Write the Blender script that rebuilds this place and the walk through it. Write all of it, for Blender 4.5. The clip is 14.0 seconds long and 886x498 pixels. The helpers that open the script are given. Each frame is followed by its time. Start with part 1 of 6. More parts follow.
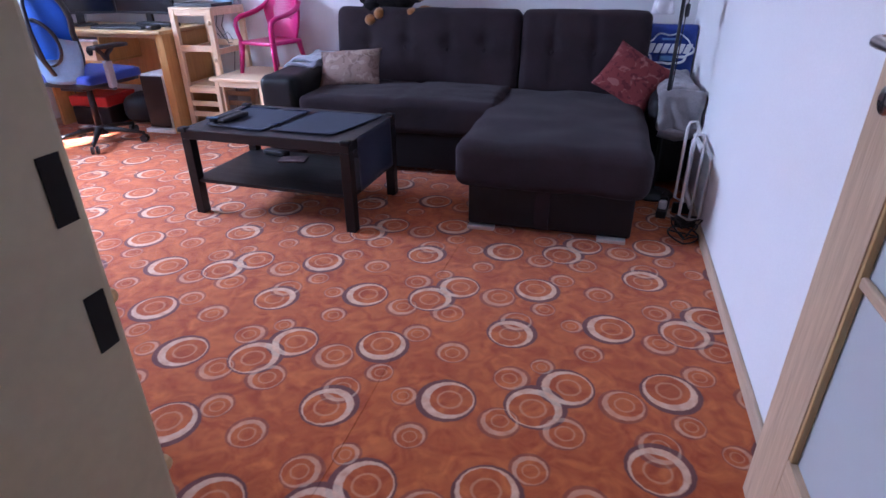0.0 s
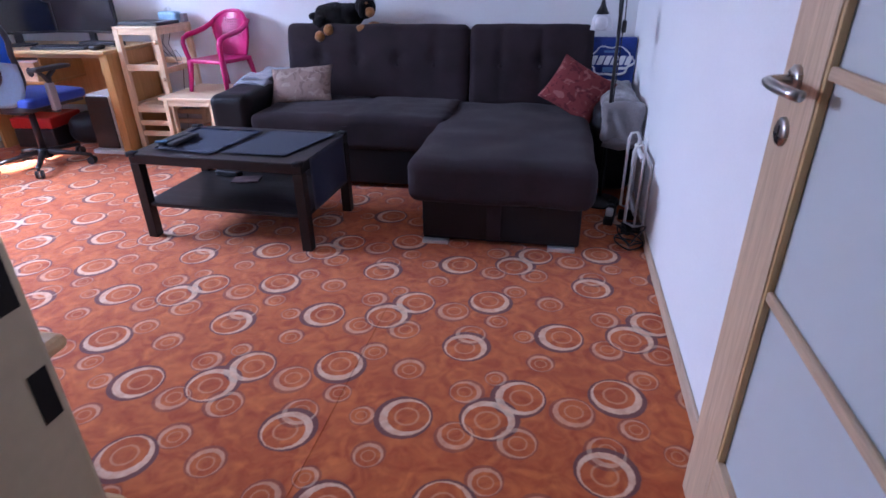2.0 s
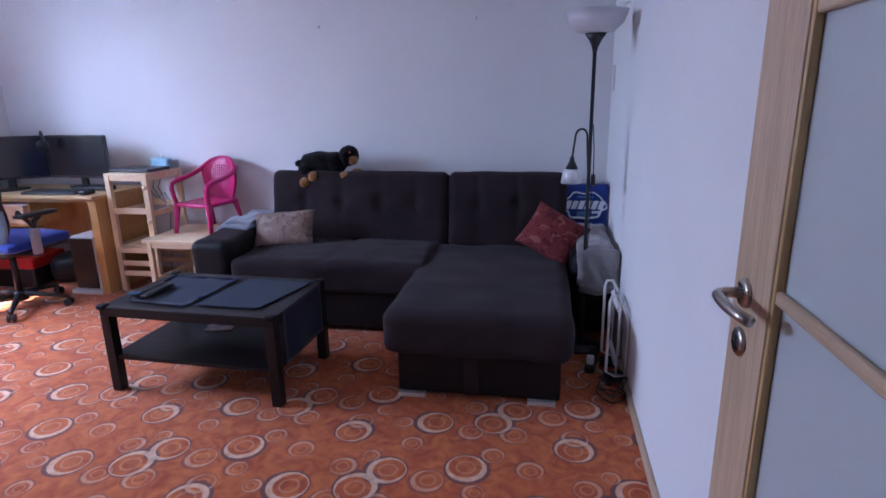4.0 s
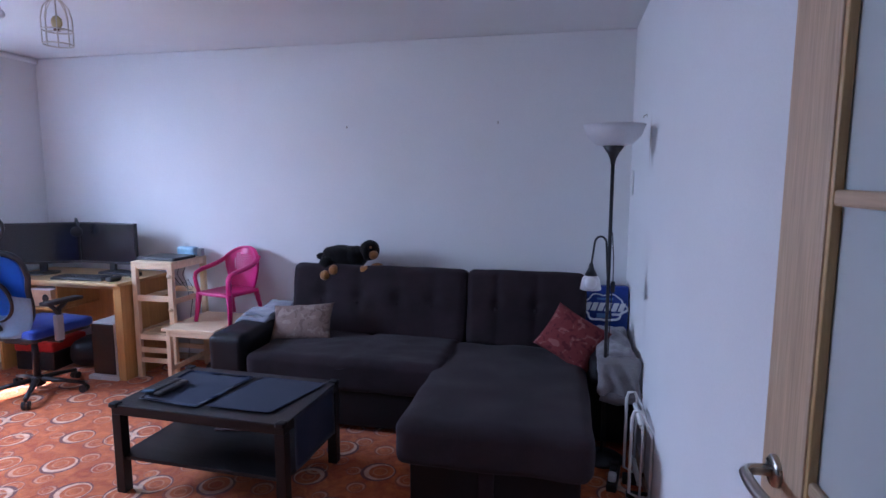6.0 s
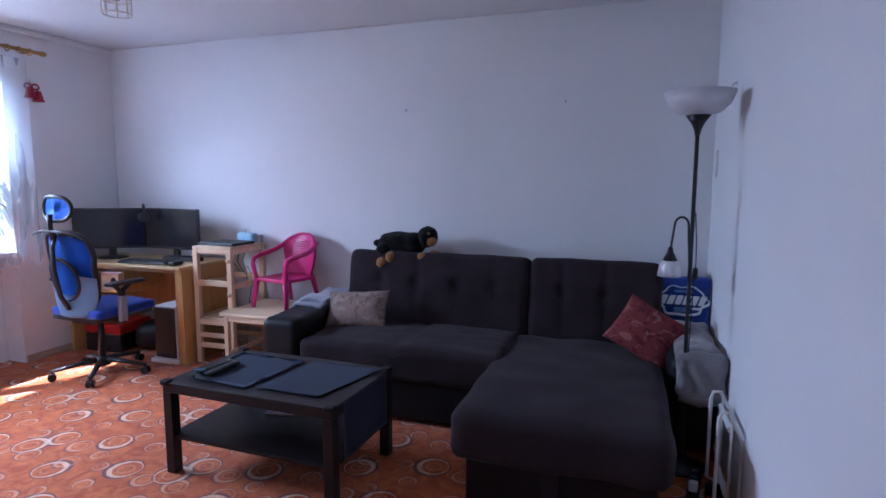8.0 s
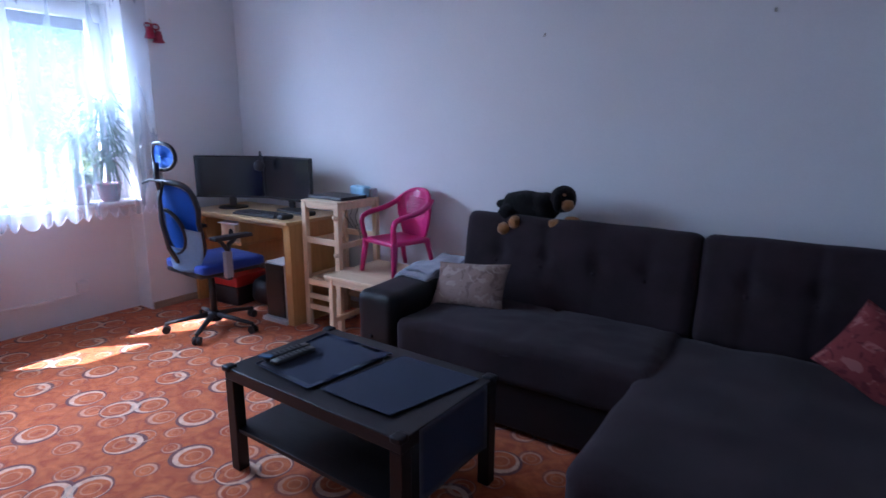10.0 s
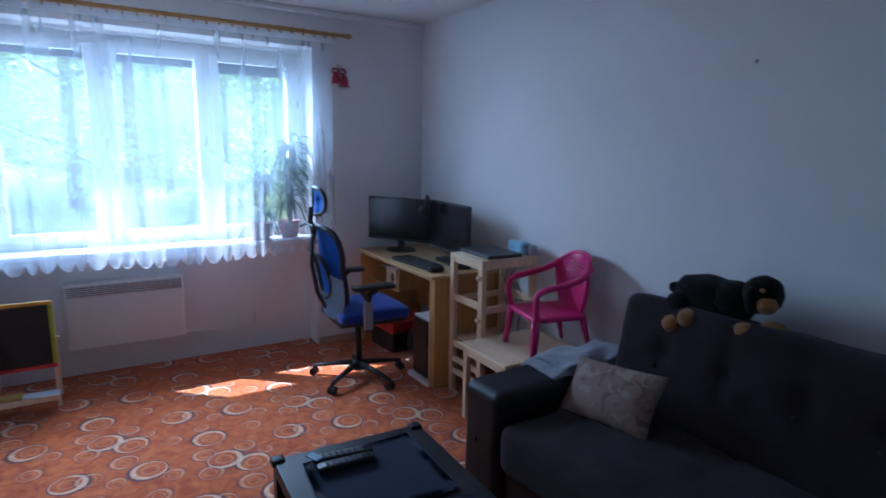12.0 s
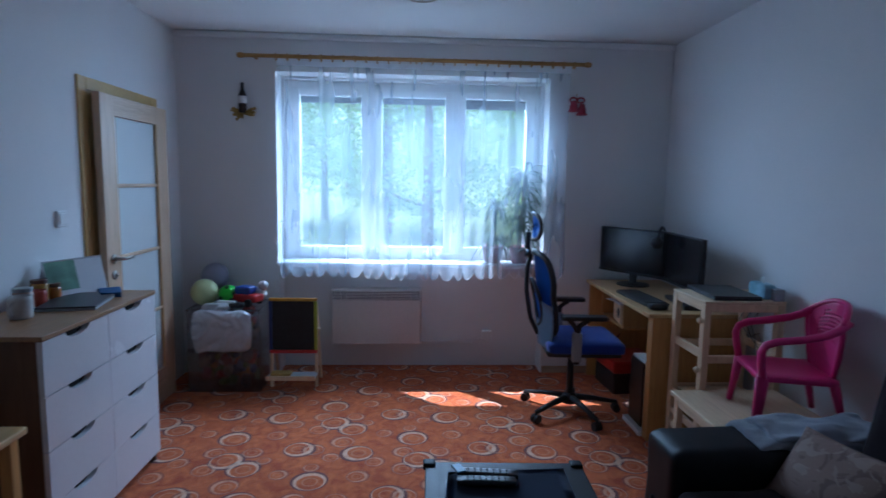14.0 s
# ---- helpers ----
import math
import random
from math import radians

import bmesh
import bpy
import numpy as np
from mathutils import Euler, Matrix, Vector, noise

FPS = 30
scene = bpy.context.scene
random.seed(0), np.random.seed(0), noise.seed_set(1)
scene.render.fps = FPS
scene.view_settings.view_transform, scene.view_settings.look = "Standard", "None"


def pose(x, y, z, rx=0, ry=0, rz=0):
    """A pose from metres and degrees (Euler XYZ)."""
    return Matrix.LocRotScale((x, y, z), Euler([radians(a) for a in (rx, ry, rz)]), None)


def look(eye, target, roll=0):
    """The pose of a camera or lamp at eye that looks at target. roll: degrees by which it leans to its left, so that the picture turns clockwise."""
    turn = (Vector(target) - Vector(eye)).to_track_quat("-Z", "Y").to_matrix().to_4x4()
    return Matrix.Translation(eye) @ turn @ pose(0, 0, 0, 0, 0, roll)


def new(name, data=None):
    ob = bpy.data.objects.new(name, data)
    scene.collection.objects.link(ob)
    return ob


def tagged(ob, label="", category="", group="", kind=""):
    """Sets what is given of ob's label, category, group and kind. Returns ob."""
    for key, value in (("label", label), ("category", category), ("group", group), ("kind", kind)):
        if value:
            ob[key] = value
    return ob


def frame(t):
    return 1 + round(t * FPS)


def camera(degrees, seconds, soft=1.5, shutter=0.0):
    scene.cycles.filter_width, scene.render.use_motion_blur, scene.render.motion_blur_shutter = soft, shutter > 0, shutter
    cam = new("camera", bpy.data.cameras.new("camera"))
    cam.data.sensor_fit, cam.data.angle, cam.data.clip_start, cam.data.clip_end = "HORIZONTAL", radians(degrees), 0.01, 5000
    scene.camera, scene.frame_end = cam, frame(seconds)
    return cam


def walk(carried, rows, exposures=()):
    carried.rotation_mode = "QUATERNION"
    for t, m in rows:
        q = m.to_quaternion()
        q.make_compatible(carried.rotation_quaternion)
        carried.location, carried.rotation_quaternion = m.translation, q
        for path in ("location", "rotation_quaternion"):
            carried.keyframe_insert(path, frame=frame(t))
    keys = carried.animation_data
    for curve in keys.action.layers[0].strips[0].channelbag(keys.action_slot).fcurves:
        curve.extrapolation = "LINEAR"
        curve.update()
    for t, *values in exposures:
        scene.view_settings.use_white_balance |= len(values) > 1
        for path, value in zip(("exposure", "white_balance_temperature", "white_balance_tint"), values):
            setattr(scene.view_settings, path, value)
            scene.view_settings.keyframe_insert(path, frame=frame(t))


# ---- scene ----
cam = camera(76.2, 14.0, shutter=0.4)
PATH = [
    (0, (0.5, 1.869, 1.183), (0.022, 3.585, 0.275), -0.5),
    (0.3, (0.516, 1.875, 1.195), (0.044, 3.593, 0.286), -0.6),
    (0.5, (0.508, 1.872, 1.2), (0.049, 3.594, 0.292), -0.5),
    (1, (0.521, 1.859, 1.22), (0.084, 3.585, 0.308), -0.8),
    (1.5, (0.518, 1.841, 1.223), (0.129, 3.577, 0.309), -0.9),
    (2, (0.549, 1.854, 1.253), (0.192, 3.605, 0.356), -1.0),
    (2.5, (0.582, 1.907, 1.318), (0.254, 3.694, 0.481), -0.9),
    (2.6, (0.582, 1.922, 1.322), (0.257, 3.723, 0.515), -0.6),
    (3, (0.604, 1.967, 1.363), (0.281, 3.8, 0.631), -0.7),
    (3.5, (0.597, 1.976, 1.396), (0.274, 3.844, 0.76), -0.6),
    (3.7, (0.604, 1.961, 1.392), (0.273, 3.844, 0.805), -0.8),
    (6, (0.608, 1.997, 1.537), (0.185, 3.936, 1.283), 0.1),
    (6.5, (0.614, 2.013, 1.518), (0.158, 3.948, 1.291), 0.2),
    (7, (0.599, 2.019, 1.466), (0.114, 3.946, 1.244), 0.3),
    (7.5, (0.594, 2.064, 1.396), (0.035, 3.973, 1.182), 0.2),
    (9.8, (0.402, 2.863, 1.386), (-0.615, 4.53, 0.956), 0.1),
    (10, (0.399, 2.934, 1.39), (-0.694, 4.555, 0.968), 0.2),
    (10.5, (0.387, 3.111, 1.418), (-0.848, 4.627, 0.996), 0.3),
    (11, (0.344, 3.339, 1.468), (-0.999, 4.76, 1.047), 0.5),
    (11.5, (0.351, 3.545, 1.499), (-1.114, 4.842, 1.084), 0.5),
    (12, (0.358, 3.737, 1.526), (-1.321, 4.769, 1.183), 0.9),
    (12.5, (0.366, 3.869, 1.495), (-1.455, 4.657, 1.243), 1.0),
    (13, (0.432, 3.995, 1.479), (-1.483, 4.527, 1.258), 1.0),
    (13.5, (0.439, 4.059, 1.469), (-1.514, 4.43, 1.251), 1.1),
    (14, (0.463, 4.139, 1.463), (-1.521, 4.245, 1.233), 1.0),
]
EXPOSURES = [(0, 3.45, 5350, 34), (1.5, 3.5, 5350, 34), (3, 3.15, 5350, 34), (6, 2.8, 5200, 28), (7.7, 2.7, 5200, 28), (10, 2.4, 5050, 24), (12, 1.7, 4780, 12), (14, 1.2, 4680, 8)]
walk(cam, [(t, look(eye, target, roll)) for t, eye, target, roll in PATH], EXPOSURES)

# ---- world and light ----
W = bpy.data.worlds.new("sky")
scene.world = W
W.use_nodes = True
SUN_DIR = Vector((0.96, 1.12, -2.1)).normalized()
SUN_EL = math.asin(-SUN_DIR.z)
nt = W.node_tree
sky = nt.nodes.new("ShaderNodeTexSky")
sky.sky_type = "NISHITA"
sky.sun_disc = False
sky.sun_elevation = SUN_EL
sky.sun_rotation = math.atan2(-SUN_DIR.x, -SUN_DIR.y)
nt.links.new(sky.outputs[0], nt.nodes["Background"].inputs[0])
nt.nodes["Background"].inputs[1].default_value = 0.15
sun = new("sun", bpy.data.lights.new("sun", "SUN"))
sun.data.energy, sun.data.angle, sun.data.color = 5.0, radians(0.5), (1.0, 0.95, 0.86)
sun.matrix_world = look(-SUN_DIR * 30, (0, 0, 0))
# added area lamp outside the window, stands in for the sky's light
day = new("daylight_fill", bpy.data.lights.new("daylight_fill", "AREA"))
day.data.shape, day.data.size, day.data.size_y = "RECTANGLE", 1.9, 0.9
day.data.energy, day.data.color, day.data.spread = 36.0, (0.74, 0.88, 1.0), radians(155)
day.matrix_world = look((-4.66, 4.14, 2.0), (-3.66, 4.14, 0.75))

# ---- helpers of this scene ----
XW, XN, XR, YB, YF, YL, ZC = -3.80, -3.98, 1.03, 6.07, 2.16, 2.42, 2.515


def link(nt, a, b):
    nt.links.new(a, b)


def node(nt, kind, **values):
    n = nt.nodes.new(kind)
    for k, v in values.items():
        if k == "op":
            n.operation = v
        elif k == "blend":
            n.data_type, n.blend_type = "RGBA", v
    return n


def surface(name, color, rough=0.5, metal=0.0, vary=0.12, grain=60.0, stain=3.0, bump=0.05, stretch=(1, 1, 1), spec=0.5,
            dark=None, coat=0.0, sheen=0.0, per_object=0.0):
    """A plain material with variation at two scales and fine relief."""
    m = bpy.data.materials.new(name)
    m.use_nodes = True
    nt = m.node_tree
    b = nt.nodes["Principled BSDF"]
    b.inputs["Roughness"].default_value, b.inputs["Metallic"].default_value = rough, metal
    b.inputs["Specular IOR Level"].default_value = spec
    b.inputs["Coat Weight"].default_value, b.inputs["Sheen Weight"].default_value = coat, sheen
    tc = nt.nodes.new("ShaderNodeTexCoord")
    mp = nt.nodes.new("ShaderNodeMapping")
    mp.inputs["Scale"].default_value = stretch
    link(nt, tc.outputs["Object"], mp.inputs[0])
    n1 = nt.nodes.new("ShaderNodeTexNoise")
    n1.inputs["Scale"].default_value, n1.inputs["Detail"].default_value = grain, 5
    n2 = nt.nodes.new("ShaderNodeTexNoise")
    n2.inputs["Scale"].default_value, n2.inputs["Detail"].default_value = stain, 4
    link(nt, mp.outputs[0], n1.inputs[0])
    link(nt, mp.outputs[0], n2.inputs[0])
    ad = node(nt, "ShaderNodeMath", op="ADD")
    link(nt, n1.outputs[0], ad.inputs[0])
    link(nt, n2.outputs[0], ad.inputs[1])
    rp = nt.nodes.new("ShaderNodeMapRange")
    rp.inputs[1].default_value, rp.inputs[2].default_value = 0.65, 1.35
    link(nt, ad.outputs[0], rp.inputs[0])
    mx = node(nt, "ShaderNodeMix", blend="MIX")
    dk = dark or tuple(c * (1 - 2 * vary) for c in color)
    mx.inputs[6].default_value = (*dk, 1)
    mx.inputs[7].default_value = (*[min(1, c * (1 + vary)) for c in color], 1)
    link(nt, rp.outputs[0], mx.inputs[0])
    out = mx.outputs[2]
    if per_object:
        oi = nt.nodes.new("ShaderNodeObjectInfo")
        hs = nt.nodes.new("ShaderNodeHueSaturation")
        mr = nt.nodes.new("ShaderNodeMapRange")
        mr.inputs[3].default_value, mr.inputs[4].default_value = 1 - per_object, 1 + per_object
        link(nt, oi.outputs["Random"], mr.inputs[0])
        link(nt, mr.outputs[0], hs.inputs["Value"])
        link(nt, out, hs.inputs["Color"])
        out = hs.outputs[0]
    link(nt, out, b.inputs["Base Color"])
    rr = nt.nodes.new("ShaderNodeMapRange")
    rr.inputs[3].default_value, rr.inputs[4].default_value = max(0.02, rough - 0.08), min(1, rough + 0.08)
    link(nt, n2.outputs[0], rr.inputs[0])
    link(nt, rr.outputs[0], b.inputs["Roughness"])
    if bump:
        bp = nt.nodes.new("ShaderNodeBump")
        bp.inputs["Strength"].default_value, bp.inputs["Distance"].default_value = bump, 0.01
        link(nt, n1.outputs[0], bp.inputs["Height"])
        link(nt, bp.outputs[0], b.inputs["Normal"])
    return m


def wood(name, light, dark, along="z", rough=0.5, per_object=0.06, fine=1.0):
    s = {"x": (1.2, 22, 22), "y": (22, 1.2, 22), "z": (22, 22, 1.2)}[along]
    return surface(name, light, rough, grain=9.0 * fine, stain=2.2, vary=0.1, dark=dark, bump=0.08, stretch=s, per_object=per_object)


def part(name, bm, material, parent=None, label="", smooth=False):
    me = bpy.data.meshes.new(name)
    bm.normal_update()
    bm.to_mesh(me)
    bm.free()
    for m in material if isinstance(material, (list, tuple)) else (material,):
        me.materials.append(m)
    if smooth:
        me.polygons.foreach_set("use_smooth", [True] * len(me.polygons))
    ob = new(name, me)
    if parent:
        ob.parent = parent
    if label:
        ob["label"] = label
    return ob


def thing(name, x, y, z, rz=0, label="", category="", group="", kind=""):
    ob = new(name)
    ob.empty_display_size = 0.1
    ob.matrix_world = pose(x, y, z, 0, 0, rz)
    return tagged(ob, label, category, group, kind)


def box(x0, y0, z0, x1, y1, z1, bevel=0.0, seg=2, bm=None):
    bm2 = bmesh.new()
    bmesh.ops.create_cube(bm2, size=1)
    for v in bm2.verts:
        v.co = Vector((x0 if v.co.x < 0 else x1, y0 if v.co.y < 0 else y1, z0 if v.co.z < 0 else z1))
    if bevel:
        bmesh.ops.bevel(bm2, geom=bm2.edges[:], offset=bevel, segments=seg, affect="EDGES", profile=0.5)
    return merge(bm, bm2)


def merge(bm, other, m=None):
    """Adds other to bm, moved by m."""
    if m is not None:
        bmesh.ops.transform(other, matrix=m, verts=other.verts[:])
    if bm is None:
        return other
    me = bpy.data.meshes.new("tmp")
    other.to_mesh(me)
    other.free()
    bm.from_mesh(me)
    bpy.data.meshes.remove(me)
    return bm


def rod(a, b, r0, r1=None, n=14, bm=None):
    a, b = Vector(a), Vector(b)
    bm2 = bmesh.new()
    bmesh.ops.create_cone(bm2, cap_ends=True, segments=n, radius1=r0, radius2=r0 if r1 is None else r1, depth=(b - a).length)
    q = (b - a).to_track_quat("Z", "Y").to_matrix().to_4x4()
    return merge(bm, bm2, Matrix.Translation((a + b) / 2) @ q)


def lathe(profile, n=24, bm=None, m=None):
    """A turned body about z: profile of (radius, height)."""
    bm2 = bmesh.new()
    rings = []
    for r, z in profile:
        rings.append([bm2.verts.new((r * math.cos(2 * math.pi * i / n), r * math.sin(2 * math.pi * i / n), z)) for i in range(n)])
    for a, b in zip(rings, rings[1:]):
        for i in range(n):
            bm2.faces.new((a[i], a[(i + 1) % n], b[(i + 1) % n], b[i]))
    for ring, flip in ((rings[0], True), (rings[-1], False)):
        if (ring[0].co - ring[n // 2].co).length > 1e-4:
            bm2.faces.new(ring[::-1] if flip else ring)
    bmesh.ops.remove_doubles(bm2, verts=bm2.verts[:], dist=1e-5)
    return merge(bm, bm2, m)


def tube(points, r, n=8, closed=False, bm=None, r_end=None, flat=1.0):
    """A round bar along points; flat squeezes it across its second axis."""
    pts = [Vector(p) for p in points]
    bm2 = bmesh.new()
    rings, up, k = [], Vector((0.13, 0.21, 0.97)), len(pts)
    for i, p in enumerate(pts):
        d = (pts[(i + 1) % k] - pts[i - 1]) if closed or 0 < i < k - 1 else (pts[1] - pts[0] if i == 0 else pts[-1] - pts[-2])
        d.normalize()
        s = d.cross(up)
        s = s.normalized() if s.length > 1e-3 else d.orthogonal().normalized()
        u = s.cross(d)
        up = u
        rr = r if r_end is None else r + (r_end - r) * i / (k - 1)
        rings.append([bm2.verts.new(p + rr * (s * math.cos(2 * math.pi * j / n) + flat * u * math.sin(2 * math.pi * j / n))) for j in range(n)])
    last = k if closed else k - 1
    for i in range(last):
        a, b = rings[i], rings[(i + 1) % k]
        for j in range(n):
            bm2.faces.new((a[j], a[(j + 1) % n], b[(j + 1) % n], b[j]))
    if not closed:
        bm2.faces.new(rings[0][::-1])
        bm2.faces.new(rings[-1])
    bmesh.ops.recalc_face_normals(bm2, faces=bm2.faces[:])
    return merge(bm, bm2)


def arc(c, r, a0, a1, n, plane="xz", ry=None):
    out = []
    for i in range(n + 1):
        a = radians(a0 + (a1 - a0) * i / n)
        u, v = r * math.cos(a), (ry or r) * math.sin(a)
        out.append({"xz": (c[0] + u, c[1], c[2] + v), "yz": (c[0], c[1] + u, c[2] + v), "xy": (c[0] + u, c[1] + v, c[2])}[plane])
    return out


def soft(x0, y0, z0, x1, y1, z1, round_=6.0, cuts=9, crown=0.0, wave=0.0, seed=0.0, bm=None, m=None):
    """A padded block: a box with full, rounded edges; crown swells its top, wave makes it uneven."""
    bm2 = bmesh.new()
    bmesh.ops.create_cube(bm2, size=2)
    bmesh.ops.subdivide_edges(bm2, edges=bm2.edges[:], cuts=cuts, use_grid_fill=True)
    c, h = Vector(((x0 + x1) / 2, (y0 + y1) / 2, (z0 + z1) / 2)), Vector(((x1 - x0) / 2, (y1 - y0) / 2, (z1 - z0) / 2))
    k = min(h)
    for v in bm2.verts:
        p = v.co.copy()
        # round each edge over a length set by the thinnest side
        q = Vector([p[i] * h[i] for i in range(3)])
        r = k * min(1.0, 3.0 / round_)
        inner = Vector([max(-(h[i] - r), min(h[i] - r, q[i])) for i in range(3)])
        d = q - inner
        if d.length > 1e-6:
            big = max(abs(d.x), abs(d.y), abs(d.z))
            d = d.normalized() * big if d.length > big else d
        q = inner + d
        if crown and p.z > 0:
            q.z += crown * (1 - p.x ** 2) * (1 - p.y ** 2) * p.z
        if wave:
            q += wave * noise.noise_vector((q + c) * 5 + Vector((seed, seed, seed)))
        v.co = q + c
    return merge(bm, bm2, m)


def pillow(w, h, t, n=16, wave=0.006, seed=0.0):
    """A cushion standing in the xz plane: two sheets that meet in a seam, with pulled-out corners."""
    bm = bmesh.new()
    for side in (1, -1):
        grid = []
        for i in range(n + 1):
            row = []
            for j in range(n + 1):
                u, v = 2 * i / n - 1, 2 * j / n - 1
                f = (1 - abs(u) ** 2.6) * (1 - abs(v) ** 2.6)
                pull = 1 - 0.07 * (1 - abs(v) ** 2) * abs(u) ** 3, 1 - 0.07 * (1 - abs(u) ** 2) * abs(v) ** 3
                p = Vector((u * w / 2 * pull[0], side * t / 2 * f ** 0.55, v * h / 2 * pull[1]))
                if f > 0.01:
                    p += wave * noise.noise_vector(p * 9 + Vector((seed, side, 0)))
                row.append(bm.verts.new(p))
            grid.append(row)
        for i in range(n):
            for j in range(n):
                q = (grid[i][j], grid[i + 1][j], grid[i + 1][j + 1], grid[i][j + 1])
                bm.faces.new(q if side < 0 else q[::-1])
    bmesh.ops.remove_doubles(bm, verts=bm.verts[:], dist=2e-3)
    bmesh.ops.recalc_face_normals(bm, faces=bm.faces[:])
    return bm


def ball(x, y, z, rx, ry, rz, bm=None, rough=0.0, sub=3, turn=None):
    bm2 = bmesh.new()
    bmesh.ops.create_icosphere(bm2, subdivisions=sub, radius=1)
    for v in bm2.verts:
        if rough:
            v.co *= 1 + rough * noise.noise(v.co * 6 + Vector((x, y, z)) * 7)
        v.co = Vector((v.co.x * rx, v.co.y * ry, v.co.z * rz))
    return merge(bm, bm2, Matrix.Translation((x, y, z)) @ (turn or Matrix.Identity(4)))


def sheet(fn, nu, nv, thick=0.0):
    """A sheet of cloth or moulded plastic: fn(u, v) with u, v from 0 to 1."""
    bm = bmesh.new()
    g = [[bm.verts.new(fn(i / nu, j / nv)) for j in range(nv + 1)] for i in range(nu + 1)]
    for i in range(nu):
        for j in range(nv):
            bm.faces.new((g[i][j], g[i + 1][j], g[i + 1][j + 1], g[i][j + 1]))
    if thick:
        bmesh.ops.solidify(bm, geom=bm.faces[:], thickness=thick)
    bmesh.ops.recalc_face_normals(bm, faces=bm.faces[:])
    return bm


# ---- materials ----
def wall_paint(name, color, patch=None):
    m = surface(name, color, 0.85, vary=0.025, grain=180, stain=1.3, bump=0.06, spec=0.2)
    if patch:
        nt = m.node_tree
        b = nt.nodes["Principled BSDF"]
        src = b.inputs["Base Color"].links[0].from_socket
        tc = nt.nodes.new("ShaderNodeTexCoord")
        mp = nt.nodes.new("ShaderNodeMapping")
        # blend in a soft-edged brown patch of given centre and size
        (cx, cy, cz), (sx, sy, sz) = patch
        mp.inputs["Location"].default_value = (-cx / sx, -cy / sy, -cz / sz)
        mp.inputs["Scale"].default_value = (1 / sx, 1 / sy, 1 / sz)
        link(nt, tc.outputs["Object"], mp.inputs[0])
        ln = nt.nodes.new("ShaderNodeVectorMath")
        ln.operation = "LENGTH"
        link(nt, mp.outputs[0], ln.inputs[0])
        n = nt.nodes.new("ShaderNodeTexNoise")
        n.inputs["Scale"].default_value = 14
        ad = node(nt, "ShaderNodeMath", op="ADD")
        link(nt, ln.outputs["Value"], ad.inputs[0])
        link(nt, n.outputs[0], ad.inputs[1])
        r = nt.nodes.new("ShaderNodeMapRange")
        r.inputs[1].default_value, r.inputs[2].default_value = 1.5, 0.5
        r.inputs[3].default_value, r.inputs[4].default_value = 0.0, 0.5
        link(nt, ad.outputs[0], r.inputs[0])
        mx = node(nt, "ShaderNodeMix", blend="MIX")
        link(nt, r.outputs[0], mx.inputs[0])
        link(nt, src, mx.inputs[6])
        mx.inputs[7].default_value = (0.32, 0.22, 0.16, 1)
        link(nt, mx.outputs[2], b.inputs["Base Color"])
    return m


